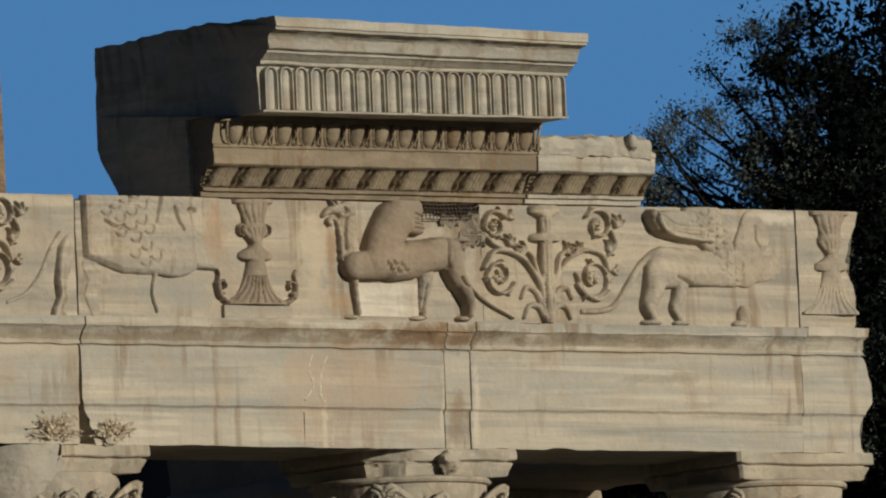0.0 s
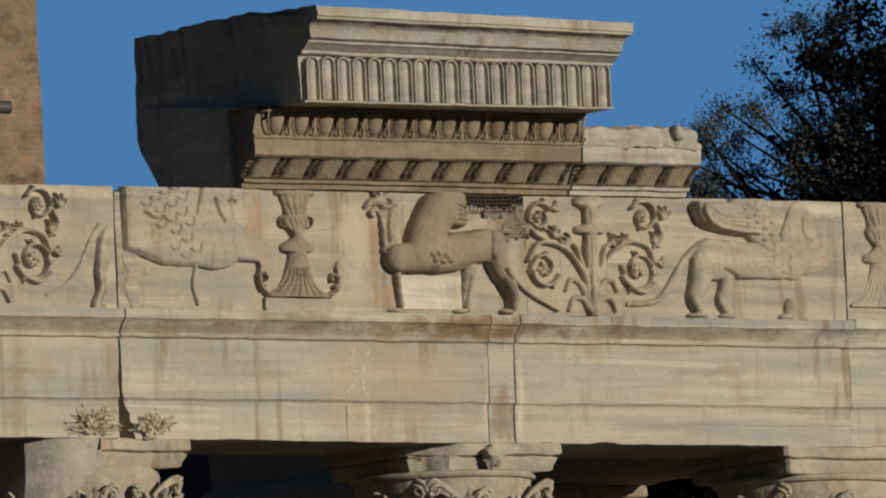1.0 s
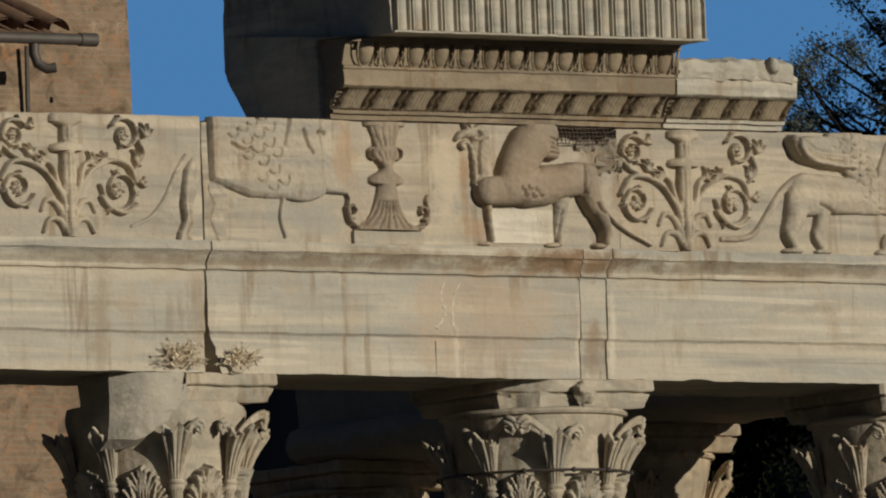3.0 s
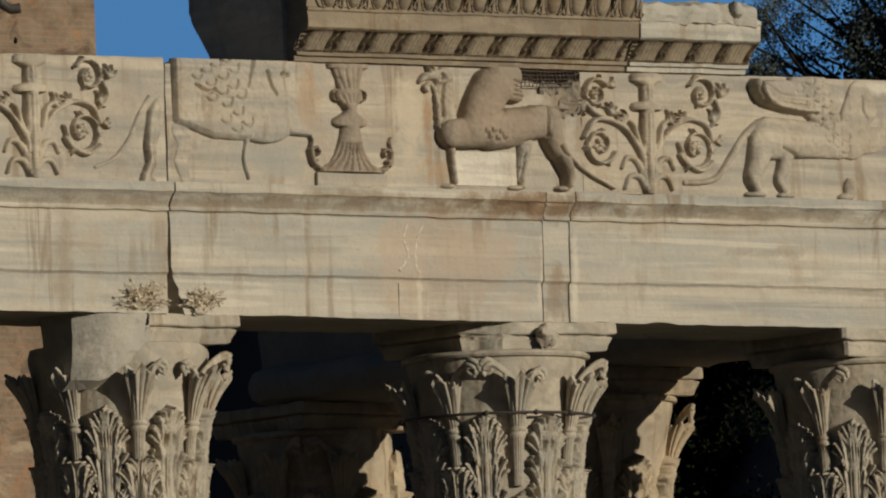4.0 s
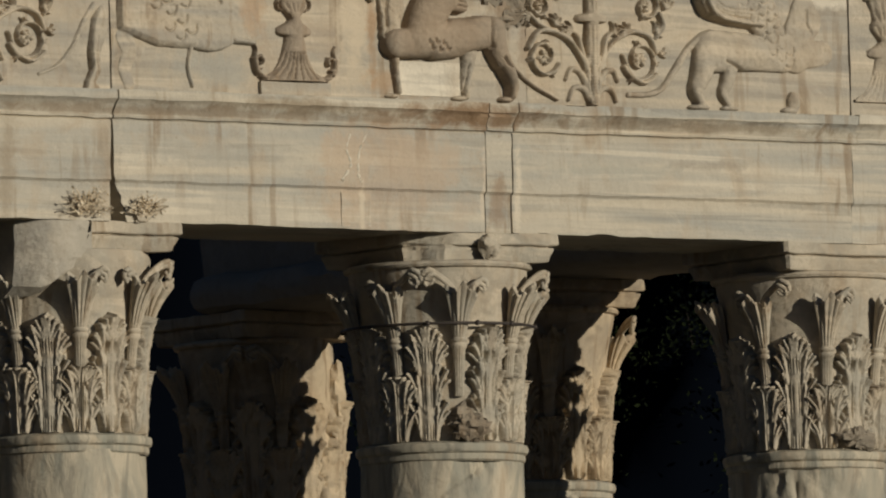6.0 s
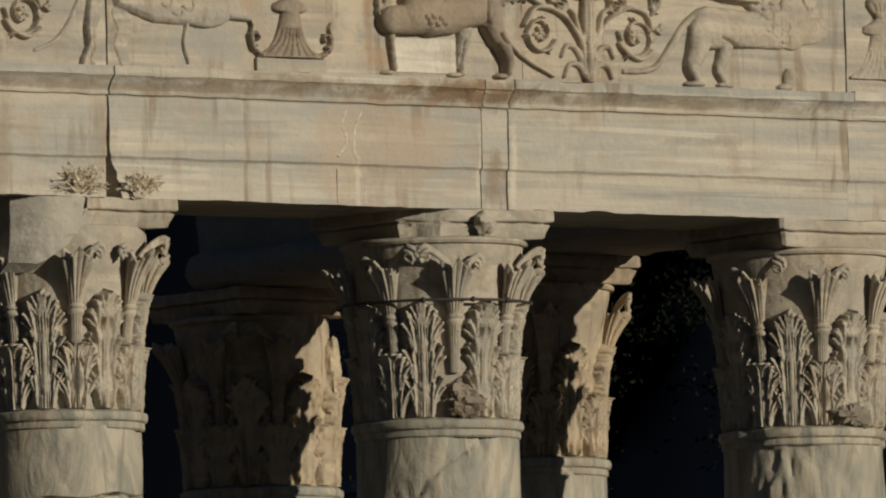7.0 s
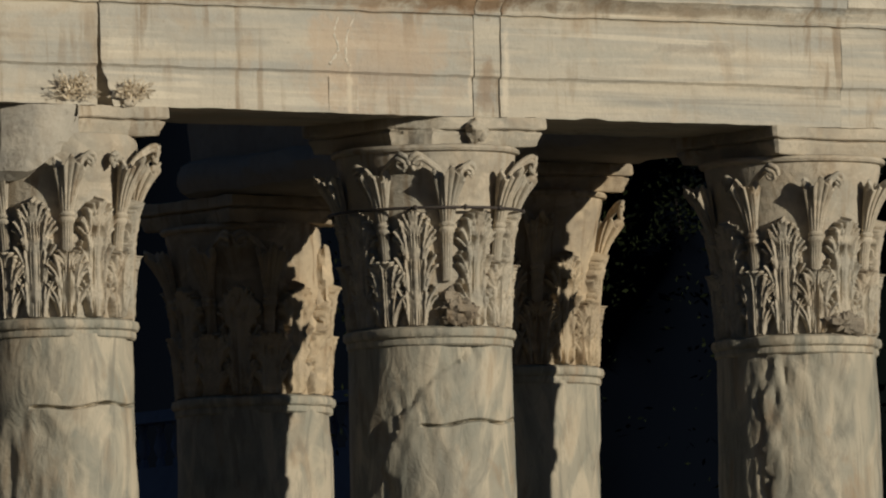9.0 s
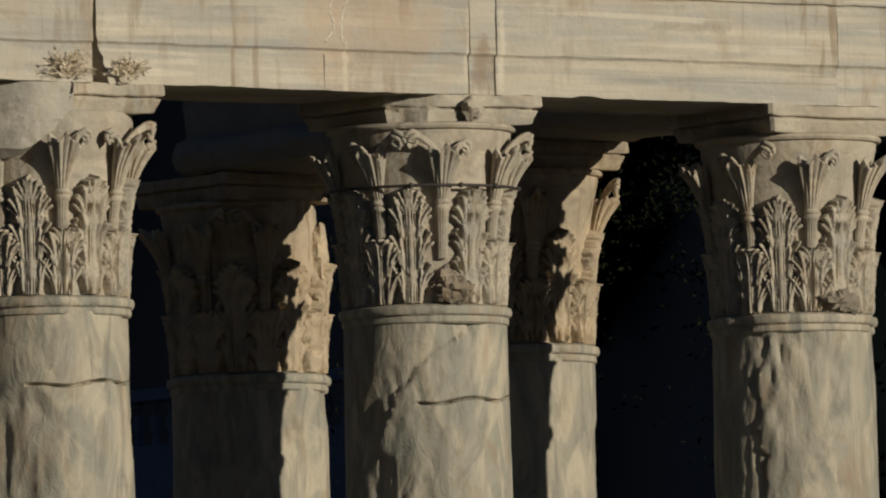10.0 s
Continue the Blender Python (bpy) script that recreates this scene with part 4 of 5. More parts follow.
def griffin_worn():
    """The flattened griffin left of the first candelabrum, its carving worn low."""
    c = Carving(-3.505, -2.05, res=0.007)
    belly = np.interp(c.X, (-3.46, -3.1, -2.75, -2.62, -2.40, -2.19), (18.47, 18.356, 18.346, 18.331, 18.405, 18.414))
    body = np.clip((c.Z - belly) / 0.045, 0, 1) ** 0.5 * np.clip((c.X + 3.47) / 0.03, 0, 1) * np.clip((-2.10 - c.X) / 0.35, 0, 1)
    c.put(0.052 * body)
    c.blob(-3.02, 18.78, 0.30, 0.20, 0.064, 0, 0.2)
    c.blob(-2.62, 18.46, 0.26, 0.13, 0.060, 0, 0.25)
    c.stroke([(-3.40, 18.42), (-3.36, 18.3), (-3.40, 18.18), (-3.36, 18.05)], 0.08, 0.05, 0.012, 0.25)
    c.stroke([(-2.78, 18.36), (-2.81, 18.2), (-2.775, 18.06)], 0.02, 0.014, 0.03)
    c.stroke([(-2.38, 18.43), (-2.28, 18.42), (-2.19, 18.41)], 0.03, 0.02, 0.055)
    c.feathers((-3.15, 18.98), (-2.88, 18.42), 0.21, 0.10, 0.020)
    c.groove([(-2.72, 18.97), (-2.75, 18.86), (-2.78, 18.76)], 0.012, 0.03)
    c.groove([(-2.60, 18.88), (-2.56, 18.77), (-2.52, 18.71)], 0.012, 0.03)
    c.groove([(-2.46, 18.86), (-2.40, 18.86)], 0.016, 0.04)
    c.groove([(-3.27, 18.76), (-3.16, 18.71), (-3.1, 18.73)], 0.014, 0.04)
    return c.finish("griffin_relief", FRIEZE, 0.004, 63, 0.1, 1.2)


def griffin_leg():
    """A haunch and hind leg, cut sharp on one side and worn into the wall on the other, with its tail."""
    c = Carving(-4.35, -3.545)
    c.stroke([(-3.68, 18.66), (-3.78, 18.52), (-3.88, 18.34), (-4.02, 18.19), (-4.2, 18.115)], 0.024, 0.015, 0.035)
    edge = np.interp(c.Z, (18.03, 18.07, 18.16, 18.3, 18.42, 18.56, 18.66), (-3.79, -3.78, -3.73, -3.745, -3.725, -3.70, -3.62))
    wide = np.interp(c.Z, (18.03, 18.07, 18.2, 18.4, 18.6), (0.13, 0.10, 0.09, 0.13, 0.15))
    u = (c.X - edge) / wide
    c.put(0.065 * np.clip((c.X - edge) / 0.02, 0, 1) ** 0.5 * np.clip(1.2 - u, 0, 1) ** 0.8 * np.clip((18.67 - c.Z) / 0.1, 0, 1))
    c.groove([(-3.66, 18.40), (-3.68, 18.25), (-3.66, 18.12)], 0.012, 0.02)
    return c.finish("griffin_relief", FRIEZE, 0.004, 71, 0.2, 1.0)


def plant_scroll(x):
    """Candelabrum stem in acanthus, with four curling tendrils and rosettes."""
    c = Carving(x - 0.78, x + 0.88)
    s = 0.06
    spots = ((0.47, 18.39, 0.175, 200, 1), (0.535, 18.81, 0.135, 150, -1), (-0.47, 18.39, 0.155, -20, -1), (-0.50, 18.79, 0.125, 30, 1))
    for k, (dx, cz, R, start, way) in enumerate(spots):
        c.spiral(x + dx, cz, R, start, 1.15, way, 0.0165, s)
        c.rosette(x + dx, cz, R * 0.40, 0.75 * s, int(10 * abs(x)) + k)
    c.stroke([(x + 0.62, 18.28), (x + 0.5, 18.21), (x + 0.36, 18.28), (x + 0.30, 18.42)], 0.019, 0.016, s)
    c.stroke([(x + 0.62, 18.45), (x + 0.56, 18.57), (x + 0.42, 18.61), (x + 0.32, 18.58), (x + 0.18, 18.5), (x + 0.05, 18.3)], 0.021, 0.018, s)
    c.stroke([(x + 0.66, 18.76), (x + 0.70, 18.66), (x + 0.62, 18.56)], 0.020, 0.014, s)
    c.stroke([(x - 0.62, 18.45), (x - 0.52, 18.58), (x - 0.36, 18.58), (x - 0.2, 18.5), (x - 0.05, 18.3)], 0.021, 0.018, s)
    c.stroke([(x - 0.62, 18.72), (x - 0.52, 18.64), (x - 0.40, 18.60)], 0.020, 0.014, s)
    c.leafy(x + 0.72, 18.80, 70, 0.104, 0.8 * s, 4)
    c.leafy(x + 0.62, 18.62, 20, 0.080, 0.8 * s)
    c.leafy(x + 0.34, 18.60, 120, 0.080, 0.8 * s)
    c.leafy(x + 0.66, 18.45, -10, 0.072, 0.8 * s, 3)
    c.leafy(x - 0.36, 18.64, 60, 0.088, 0.8 * s)
    c.leafy(x - 0.62, 18.70, 200, 0.080, 0.8 * s)
    c.leafy(x - 0.24, 18.55, 100, 0.088, 0.8 * s, 4)
    c.leafy(x - 0.36, 18.86, 10, 0.072, 0.8 * s, 3)
    for side in (-1, 1):
        c.stroke([(x + side * 0.02, 18.06), (x + side * 0.09, 18.15), (x + side * 0.18, 18.15), (x + side * 0.23, 18.06)], 0.032, 0.016, 0.05)
        c.stroke([(x + side * 0.02, 18.12), (x + side * 0.11, 18.27), (x + side * 0.20, 18.30), (x + side * 0.25, 18.22)], 0.034, 0.016, 0.05)
        c.stroke([(x + side * 0.02, 18.22), (x + side * 0.10, 18.42), (x + side * 0.14, 18.55), (x + side * 0.21, 18.60)], 0.033, 0.016, 0.06)
        c.leafy(x + side * 0.2, 18.59, 90 - side * 60, 0.09, 0.05, 4)
        c.stroke([(x + side * 0.03, 18.05), (x + side * 0.05, 18.25), (x + side * 0.05, 18.4)], 0.022, 0.018, 0.06)
    c.turned(x, [(18.02, 0.04), (18.3, 0.045), (18.36, 0.06), (18.5, 0.075), (18.67, 0.06), (18.675, 0.15), (18.70, 0.16), (18.725, 0.14), (18.74, 0.06),
                 (18.86, 0.06), (18.885, 0.11), (18.90, 0.15), (18.945, 0.15), (18.962, 0.12)], 0.08)
    for dx in (-0.035, 0, 0.035):
        c.groove([(x + dx, 18.1), (x + dx, 18.4), (x + dx, 18.64)], 0.008, 0.014)
        c.groove([(x + dx, 18.76), (x + dx, 18.86)], 0.008, 0.012)
    return c.finish("scroll_relief", RELIEF, 0.003, int(97 + x * 3), 0.2, 1.2)


def candelabrum(x, worn, lo=-9.0, hi=9.0, slim=1.0):
    """A two-handled bowl on a ring and a flaring foot of leaves with curled ends."""
    c = Carving(max(lo, x - 0.42), min(hi, x + 0.42), res=0.007)
    c.turned(x, [(z, w * slim) for z, w in [(18.125, 0.33), (18.16, 0.27), (18.20, 0.20), (18.26, 0.155), (18.34, 0.12), (18.42, 0.095), (18.475, 0.085), (18.48, 0.15), (18.50, 0.165), (18.535, 0.16),
                 (18.55, 0.13), (18.575, 0.075), (18.605, 0.045), (18.635, 0.065), (18.665, 0.10), (18.70, 0.125), (18.74, 0.125), (18.77, 0.105), (18.84, 0.115), (18.90, 0.145), (18.925, 0.155), (18.928, 0.19), (18.962, 0.20)]], 0.075)
    if worn < 0.5:
        for side in (-1, 1):
            c.spiral(x + side * 0.335, 18.27, 0.058, -90, 0.9, side, 0.015, 0.06)
            c.stroke([(x + side * 0.385, 18.29), (x + side * 0.36, 18.19), (x + side * 0.27, 18.145), (x + side * 0.16, 18.17)], 0.022, 0.020, 0.06)
            c.stroke([(x + side * 0.39, 18.28), (x + side * 0.368, 18.36), (x + side * 0.385, 18.40)], 0.014, 0.010, 0.05)
            c.stroke([(x + side * 0.12, 18.76), (x + side * 0.155, 18.74), (x + side * 0.15, 18.69), (x + side * 0.115, 18.67)], 0.010, 0.009, 0.04)
            for k in range(2, 6):       # drilled leaf edges along the foot
                u = k / 5
                c.groove([(x + side * (0.05 + 0.29 * u), 18.41 - 0.40 * u + 0.16 * u * u), (x + side * (0.06 + 0.29 * u), 18.39 - 0.40 * u + 0.16 * u * u)], 0.009, 0.05)
    for dx in (-0.24, -0.17, -0.10, -0.035, 0.035, 0.10, 0.17, 0.24):
        c.groove([(x + 1.1 * dx, 18.14), (x + 0.6 * dx, 18.24), (x + 0.4 * dx, 18.34)], 0.009, 0.020)
    for dx in (-0.12, -0.06, 0.0, 0.06, 0.12):
        c.groove([(x + dx, 18.91), (x + 0.8 * dx, 18.84), (x + 0.6 * dx, 18.77)], 0.008, 0.012)
        c.groove([(x + 0.8 * dx, 18.72), (x + 0.5 * dx, 18.66)], 0.008, 0.012)
    return c.finish("candelabrum_relief", DARKRELIEF if worn < 0.3 else RELIEF, 0.004, int(31 + x), worn, 1.15)


FRZ = [(FACE, 18.014), (FACE, 18.955), (FACE + 0.012, 18.968), (0.58, 18.968), (0.60, 18.95), (0.60, 18.014)]


def hollow(x, y, z, x0, x1):
    if -0.16 < x < 0.42 and z > 18.82 + 0.05 * noise.noise((x * 9, 0, 1)) and y < -0.4:
        y += 0.26 + 0.10 * noise.noise((x * 6, z * 6, 4))
    if x < -3.25 and z > 18.8:
        k = min(1, (-3.25 - x) / 0.2) * (z - 18.8) / 0.16
        z -= 0.06 * k * max(0, 0.5 + noise.noise((x * 9, y * 3, 2)))
        x += 0.012 * k
    return x, y, z


def frieze(x0, x1, seed, label, warp=None):
    t = thing("frieze_stone", ((x0 + x1) / 2, 0, 18.014), label, "stone block", "frieze stones")
    part("slab", beam("slab", FRZ, x0, x1, FRIEZE, 0.035, 0.006, seed, warp), t)
    return t


f = frieze(-9.0, -3.536, 11, "marble frieze stone carved with leafy scrolls and a stem")
part("scroll_relief", plant_scroll(-4.79), f)
part("griffin_relief", griffin_leg(), f)
f = frieze(-3.520, 0.42, 12, "marble frieze stone with two griffins and a candelabrum", hollow)
part("griffin_relief", griffin_worn(), f)
part("candelabrum_relief", candelabrum(-1.81, 0.15), f)
b = Bits()
b.box((-2.14, FACE - 0.035, 18.016), (-1.48, FACE + 0.02, 18.118))
part("plinth", b.mesh("plinth", FRIEZE, 0), f)
part("griffin_relief", griffin_body(), f, "brown stained griffin body in deep relief")
part("griffin_head_relief", griffin_neck(), f, "pale worn griffin head and neck")
b = Bits()
b.box((-0.825, FACE - 0.008, 18.05), (-0.225, FACE + 0.02, 18.315))
part("repair_panel", b.mesh("repair_panel", PALE, 0), f, "pale new marble repair panel")
f = frieze(0.424, 3.576, 14, "marble frieze stone with scrolls and a winged griffin")
part("scroll_relief", plant_scroll(1.045), f)
part("griffin_relief", griffin_walking(), f)
f = frieze(3.596, 4.16, 15, "broken end stone of the frieze with a worn candelabrum", ragged)
part("candelabrum_relief", candelabrum(3.92, 0.6, 3.62, 4.15, 1.0), f)

# wire net over the hole in the frieze
net = thing("wire_net", (0.13, FACE, 18.83), "rusty wire netting over a hole in the frieze", "netting")
for k in range(15):
    x = -0.15 + 0.037 * k
    b = Bits()
    b.tube([(x, FACE - 0.002, 18.965), (x + 0.01, FACE - 0.012, 18.89), (x + 0.006 * math.sin(k), FACE + 0.004, 18.815 + 0.03 * math.sin(k * 1.3))], 0.0032, 5)
    part("wire", b.mesh("wire", WIRE), net)
for k in range(5):
    z = 18.835 + 0.03 * k
    b = Bits()
    b.tube([(-0.15, FACE, z), (0.0, FACE - 0.012, z - 0.006), (0.2, FACE - 0.006, z), (0.40, FACE, z + 0.008)], 0.0032, 5)
    part("wire", b.mesh("wire", WIRE), net)
rub = thing("broken_core", (0.2, FACE, 18.66), "broken grey stone core round the hole", "rubble")
for k in range(16):
    b = Bits()
    b.lump((random.uniform(0.10, 0.42), FACE + 0.015 + 0.03 * random.random(), random.uniform(18.58, 18.84)), (0.09, 0.045, 0.06), k, 0.9, 6)
    part("stone", b.mesh("stone", ROUGH, 35), rub)

# ---- cornice ----
def left_break(x, y, z, x0, x1):
    k = max(0, 1 - (x - x0) / 0.25)
    x += k * (0.02 * noise.noise((y * 2.2, z * 3, 1)) + 0.02 * noise.noise((y * 7, z * 7, 5)))
    if y < -0.95 and z > 19.57:
        x += k * float(np.interp(z, (19.58, 19.96, 20.31), (0.22, 0.20, 0.12)))
    if z > 19.62 and y < 0:                  # the crown has worn down towards its free end
        z -= 0.075 * max(0, (x - x0) / (x1 - x0)) * (z - 19.62) / 0.68
    if z > 20.22:
        z += k * 0.015 * noise.noise((y * 9, 0, 9)) + 0.008 * noise.noise((x * 3, y * 3, 2))
    return x, y, z


CX0, CX1 = -2.36, 0.84
crown_prof = [(-1.05, 19.585), (-1.335, 19.585), (-1.34, 19.60), (-1.29, 19.605), (-1.29, 19.95), (-1.345, 19.955), (-1.355, 19.962), (-1.36, 19.985), (-1.39, 20.0), (-1.425, 20.035), (-1.445, 20.04),
              (-1.445, 20.06), (-1.475, 20.065), (-1.49, 20.075), (-1.50, 20.12), (-1.515, 20.16), (-1.55, 20.188), (-1.60, 20.20), (-1.625, 20.205), (-1.63, 20.225), (-1.645, 20.23), (-1.65, 20.305),
              (-1.2, 20.315), (-0.4, 20.31), (0.25, 20.28), (0.60, 20.27), (0.62, 20.2), (0.645, 19.47), (0.52, 19.3), (0.37, 19.10), (0.33, 18.972), (-0.60, 18.972), (-0.60, 19.585)]
bed_prof = [(-0.60, 18.972), (-0.695, 18.972), (-0.70, 19.01), (-0.735, 19.015), (-0.74, 19.04), (-0.70, 19.05), (-0.73, 19.12), (-0.775, 19.185), (-0.885, 19.20), (-0.905, 19.215),
            (-0.91, 19.335), (-0.925, 19.345), (-0.925, 19.362), (-0.90, 19.375), (-0.91, 19.45), (-0.925, 19.535), (-1.0, 19.545), (-1.0, 19.583), (-0.60, 19.583)]
corn = thing("cornice_block", (-0.7, -0.3, 18.972), "huge broken cornice block with flutes and egg moulding", "stone block")
part("body", beam("body", crown_prof[::-1], CX0, CX1, CORNICE, 0.05, 0.007, 21, left_break), corn)
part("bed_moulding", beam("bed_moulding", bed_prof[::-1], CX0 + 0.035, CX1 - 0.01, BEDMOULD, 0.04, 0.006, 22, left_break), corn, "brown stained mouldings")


def flute_mesh():
    """A rounded tongue in an arched rim, cut free of its neighbours."""
    b = Bits()
    z0, z1 = 19.602, 19.878

    def arch(w):
        return [(-w, z0), (-w, 19.70), (-w, 19.80), (-w, z1)] + [(-w * math.cos(a), z1 + w * math.sin(a)) for a in np.linspace(0.35, math.pi - 0.35, 7)] + [(w, z1), (w, 19.80), (w, 19.70), (w, z0)]
    pts = []
    for w, y in ((0.066, -1.285), (0.066, -1.338), (0.062, -1.347), (0.053, -1.347), (0.050, -1.338), (0.049, -1.305)):
        pts += [(x, y, z) for x, z in arch(w)]
    b.grid(pts, 6, 15)
    pts = []
    for z in list(np.linspace(z0, z1 - 0.005, 5)) + [z1 + 0.022, z1 + 0.038]:
        q = 0.044 * (1 if z < z1 else math.sqrt(max(0.03, 1 - ((z - z1) / 0.042) ** 2)))
        for a in np.linspace(-1.5, 1.5, 9):
            pts.append((q * math.sin(a), -1.300 - 0.042 * math.cos(a), z))
    b.grid(pts, 7, 9)
    return b.mesh("flute", CORNICE, 50)


def ovolo(z):
    return float(np.interp(z, (19.36, 19.45, 19.53), (-0.905, -0.925, -0.945)))


def egg_mesh():
    b = Bits()
    pts = []
    for i in range(10):
        v = i / 9
        z = 19.362 + 0.178 * v
        q = 0.077 * math.sqrt(max(0.0, 1 - (1 - v) ** 2.6)) * (1 - 0.06 * v)
        for a in np.linspace(-1.57, 1.57, 13):
            pts.append((q * math.sin(a), ovolo(z) + 0.012 - 0.95 * q * math.cos(a), z))
    b.grid(pts, 10, 13)
    return b.mesh("egg", BEDMOULD, 60)


def shell_mesh():
    """The husk round an egg, and the dart beside it."""
    b = Bits()
    for s in (-1, 1):
        pts = [(s * x, ovolo(z) - 0.045 * k, z) for x, z, k in ((0.106, 19.54, 1.0), (0.103, 19.48, 0.95), (0.090, 19.42, 0.8), (0.070, 19.385, 0.6), (0.045, 19.366, 0.4))]
        b.tube([tuple(p) for p in curve_points(pts, 12)], 0.0095, 6)
    b.tube([(0.118, -0.985, 19.54), (0.118, -0.965, 19.46), (0.118, -0.94, 19.37)], [0.006, 0.009, 0.016], 6)
    return b.mesh("shell", BEDMOULD, 60)


def cyma_leaf_mesh():
    """A broad ribbed leaf of the lower moulding, with a curled edge and a drilled tuft beside it."""
    c = Carving(-0.165, 0.165, 0.0, 0.20, 0.006)
    X = c.X - 0.20 * (c.Z - 0.1)
    body = np.clip(1 - (X / 0.098) ** 2, 0, 1) ** 0.35
    c.H = 0.062 * body * (1 - 0.10 * np.abs(np.sin(X * 95))) * np.clip((c.Z - 0.004) / 0.02, 0, 1)
    for x, top in ((0.118, 0.0), (-0.128, 0.0)):
        c.stroke([(x - 0.022, 0.01), (x + 0.004, 0.05), (x - 0.004, 0.09), (x + 0.016, 0.14), (x + 0.038, 0.19)], 0.008, 0.009, 0.058)
    for k in range(5):
        z = 0.018 + 0.039 * k
        c.blob(0.146 + 0.22 * (z - 0.1) + 0.006 * math.sin(2.4 * k), z, 0.011, 0.010, 0.055)
        c.blob(-0.150 + 0.22 * (z - 0.1), z + 0.015, 0.008, 0.009, 0.05)
    c.H += 0.003 * lattice(c.X + 1, c.Z, 0.03, 8)
    z = 19.035 + 0.82 * c.Z
    y = np.interp(z, (19.03, 19.06, 19.12, 19.185, 19.2), (-0.735, -0.75, -0.785, -0.835, -0.865)) + 0.040 - c.H
    nx, nz = c.X.shape
    b = Bits()
    b.grid([(float(c.X[i, j]), float(y[i, j]), float(z[i, j])) for i in range(nx) for j in range(nz)], nx, nz)
    return b.mesh("cyma_leaf", BEDMOULD, 55)


FLUTE, EGG, SHELL, CYMA = flute_mesh(), egg_mesh(), shell_mesh(), cyma_leaf_mesh()


def row(name, me, parent, x0, x1, gap, label=""):
    n = int((x1 - x0) / gap + 0.5)
    g = (x1 - x0) / n
    for k in range(n):
        part(name, me, parent, label if k == 0 else "", turn=Matrix.Translation((x0 + g * (k + 0.5), 0, 0)))


row("flute", FLUTE, corn, CX0 + 0.225, CX1 - 0.01, 0.146)
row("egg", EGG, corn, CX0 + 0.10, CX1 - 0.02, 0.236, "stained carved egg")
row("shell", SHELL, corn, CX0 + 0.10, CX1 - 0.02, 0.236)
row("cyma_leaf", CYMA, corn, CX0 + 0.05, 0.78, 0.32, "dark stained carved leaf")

low = [(-0.695, 18.973), (-0.70, 19.01), (-0.735, 19.015), (-0.74, 19.04), (-0.70, 19.05), (-0.73, 19.12), (-0.775, 19.185), (-0.885, 19.20), (-0.905, 19.215), (-0.91, 19.335),
       (-0.92, 19.345), (-0.92, 19.37), (-0.80, 19.43), (-0.4, 19.46), (0.2, 19.42), (0.25, 18.973)]
course = thing("cornice_course", (1.5, -0.3, 18.973), "lower cornice course with its top broken to lumps", "stone block")
part("body", beam("body", low[::-1], CX1 + 0.012, 2.01, CORNICE, 0.045, 0.008, 25), course)
row("cyma_leaf", CYMA, course, CX1 + 0.03, 2.01, 0.30, "grey carved leaf")
part("broken_top", beam("broken_top", [(-0.62, 19.34), (-0.93, 19.34), (-0.95, 19.40), (-0.90, 19.47), (-0.80, 19.50), (-0.62, 19.49)][::-1], CX1 + 0.03, 1.97, CORNICE, 0.028, 0.055, 91), course)
b = Bits()
b.lump((1.76, -0.93, 19.45), (0.05, 0.06, 0.075), 77, 0.3, 8)
part("broken_egg", b.mesh("broken_egg", CORNICE, 60), course)

# ---- dry plants in the joint over the left capital ----
def tuft(x, z, r, n, seed, label):
    rng = random.Random(seed)
    t = thing("dry_plant", (x, -0.68, z), label, "plant")
    b = Bits()
    for k in range(n):
        a = rng.uniform(-1.5, 1.5)
        q = r * rng.uniform(0.5, 1.1)
        d = Vector((math.sin(a), -rng.uniform(0.1, 0.6), abs(math.cos(a)) + 0.1)).normalized()
        p0 = Vector((x + rng.uniform(-0.06, 0.06), -0.655, z + rng.uniform(-0.02, 0.05)))
        p1, p2 = p0 + d * q * 0.6, p0 + d * q + Vector((rng.uniform(-0.04, 0.04), -0.01, -0.03))
        b.tube([p0, p1, p2], [0.0045, 0.004, 0.002], 3, False)
        for i in range(3):
            c = p0.lerp(p2, rng.uniform(0.4, 1))
            s = Vector((rng.uniform(-1, 1), rng.uniform(-1, 1), rng.uniform(-1, 1))) * 0.016
            u = Vector((rng.uniform(-1, 1), rng.uniform(-1, 1), rng.uniform(-1, 1))) * 0.012
            o = len(b.v)
            b.v += [c - s, c + u, c + s, c - u]
            b.f.append((o, o + 1, o + 2, o + 3))
    part("stalk", b.mesh("stalk", STRAW, 0), t)


tuft(-3.80, 17.06, 0.22, 70, 5, "round tuft of dry pale weeds on the capital")
tuft(-3.25, 17.06, 0.18, 70, 6, "dry brown weeds rooted in the open joint")
b = Bits()
b.lump((-3.26, -0.64, 17.05), (0.07, 0.03, 0.05), 3, 0.6, 8)
rub = thing("rubble", (-3.3, -0.66, 17.03), "crumbled stone in the open joint", "rubble")
part("stone", b.mesh("stone", FRIEZE, 40), rub)

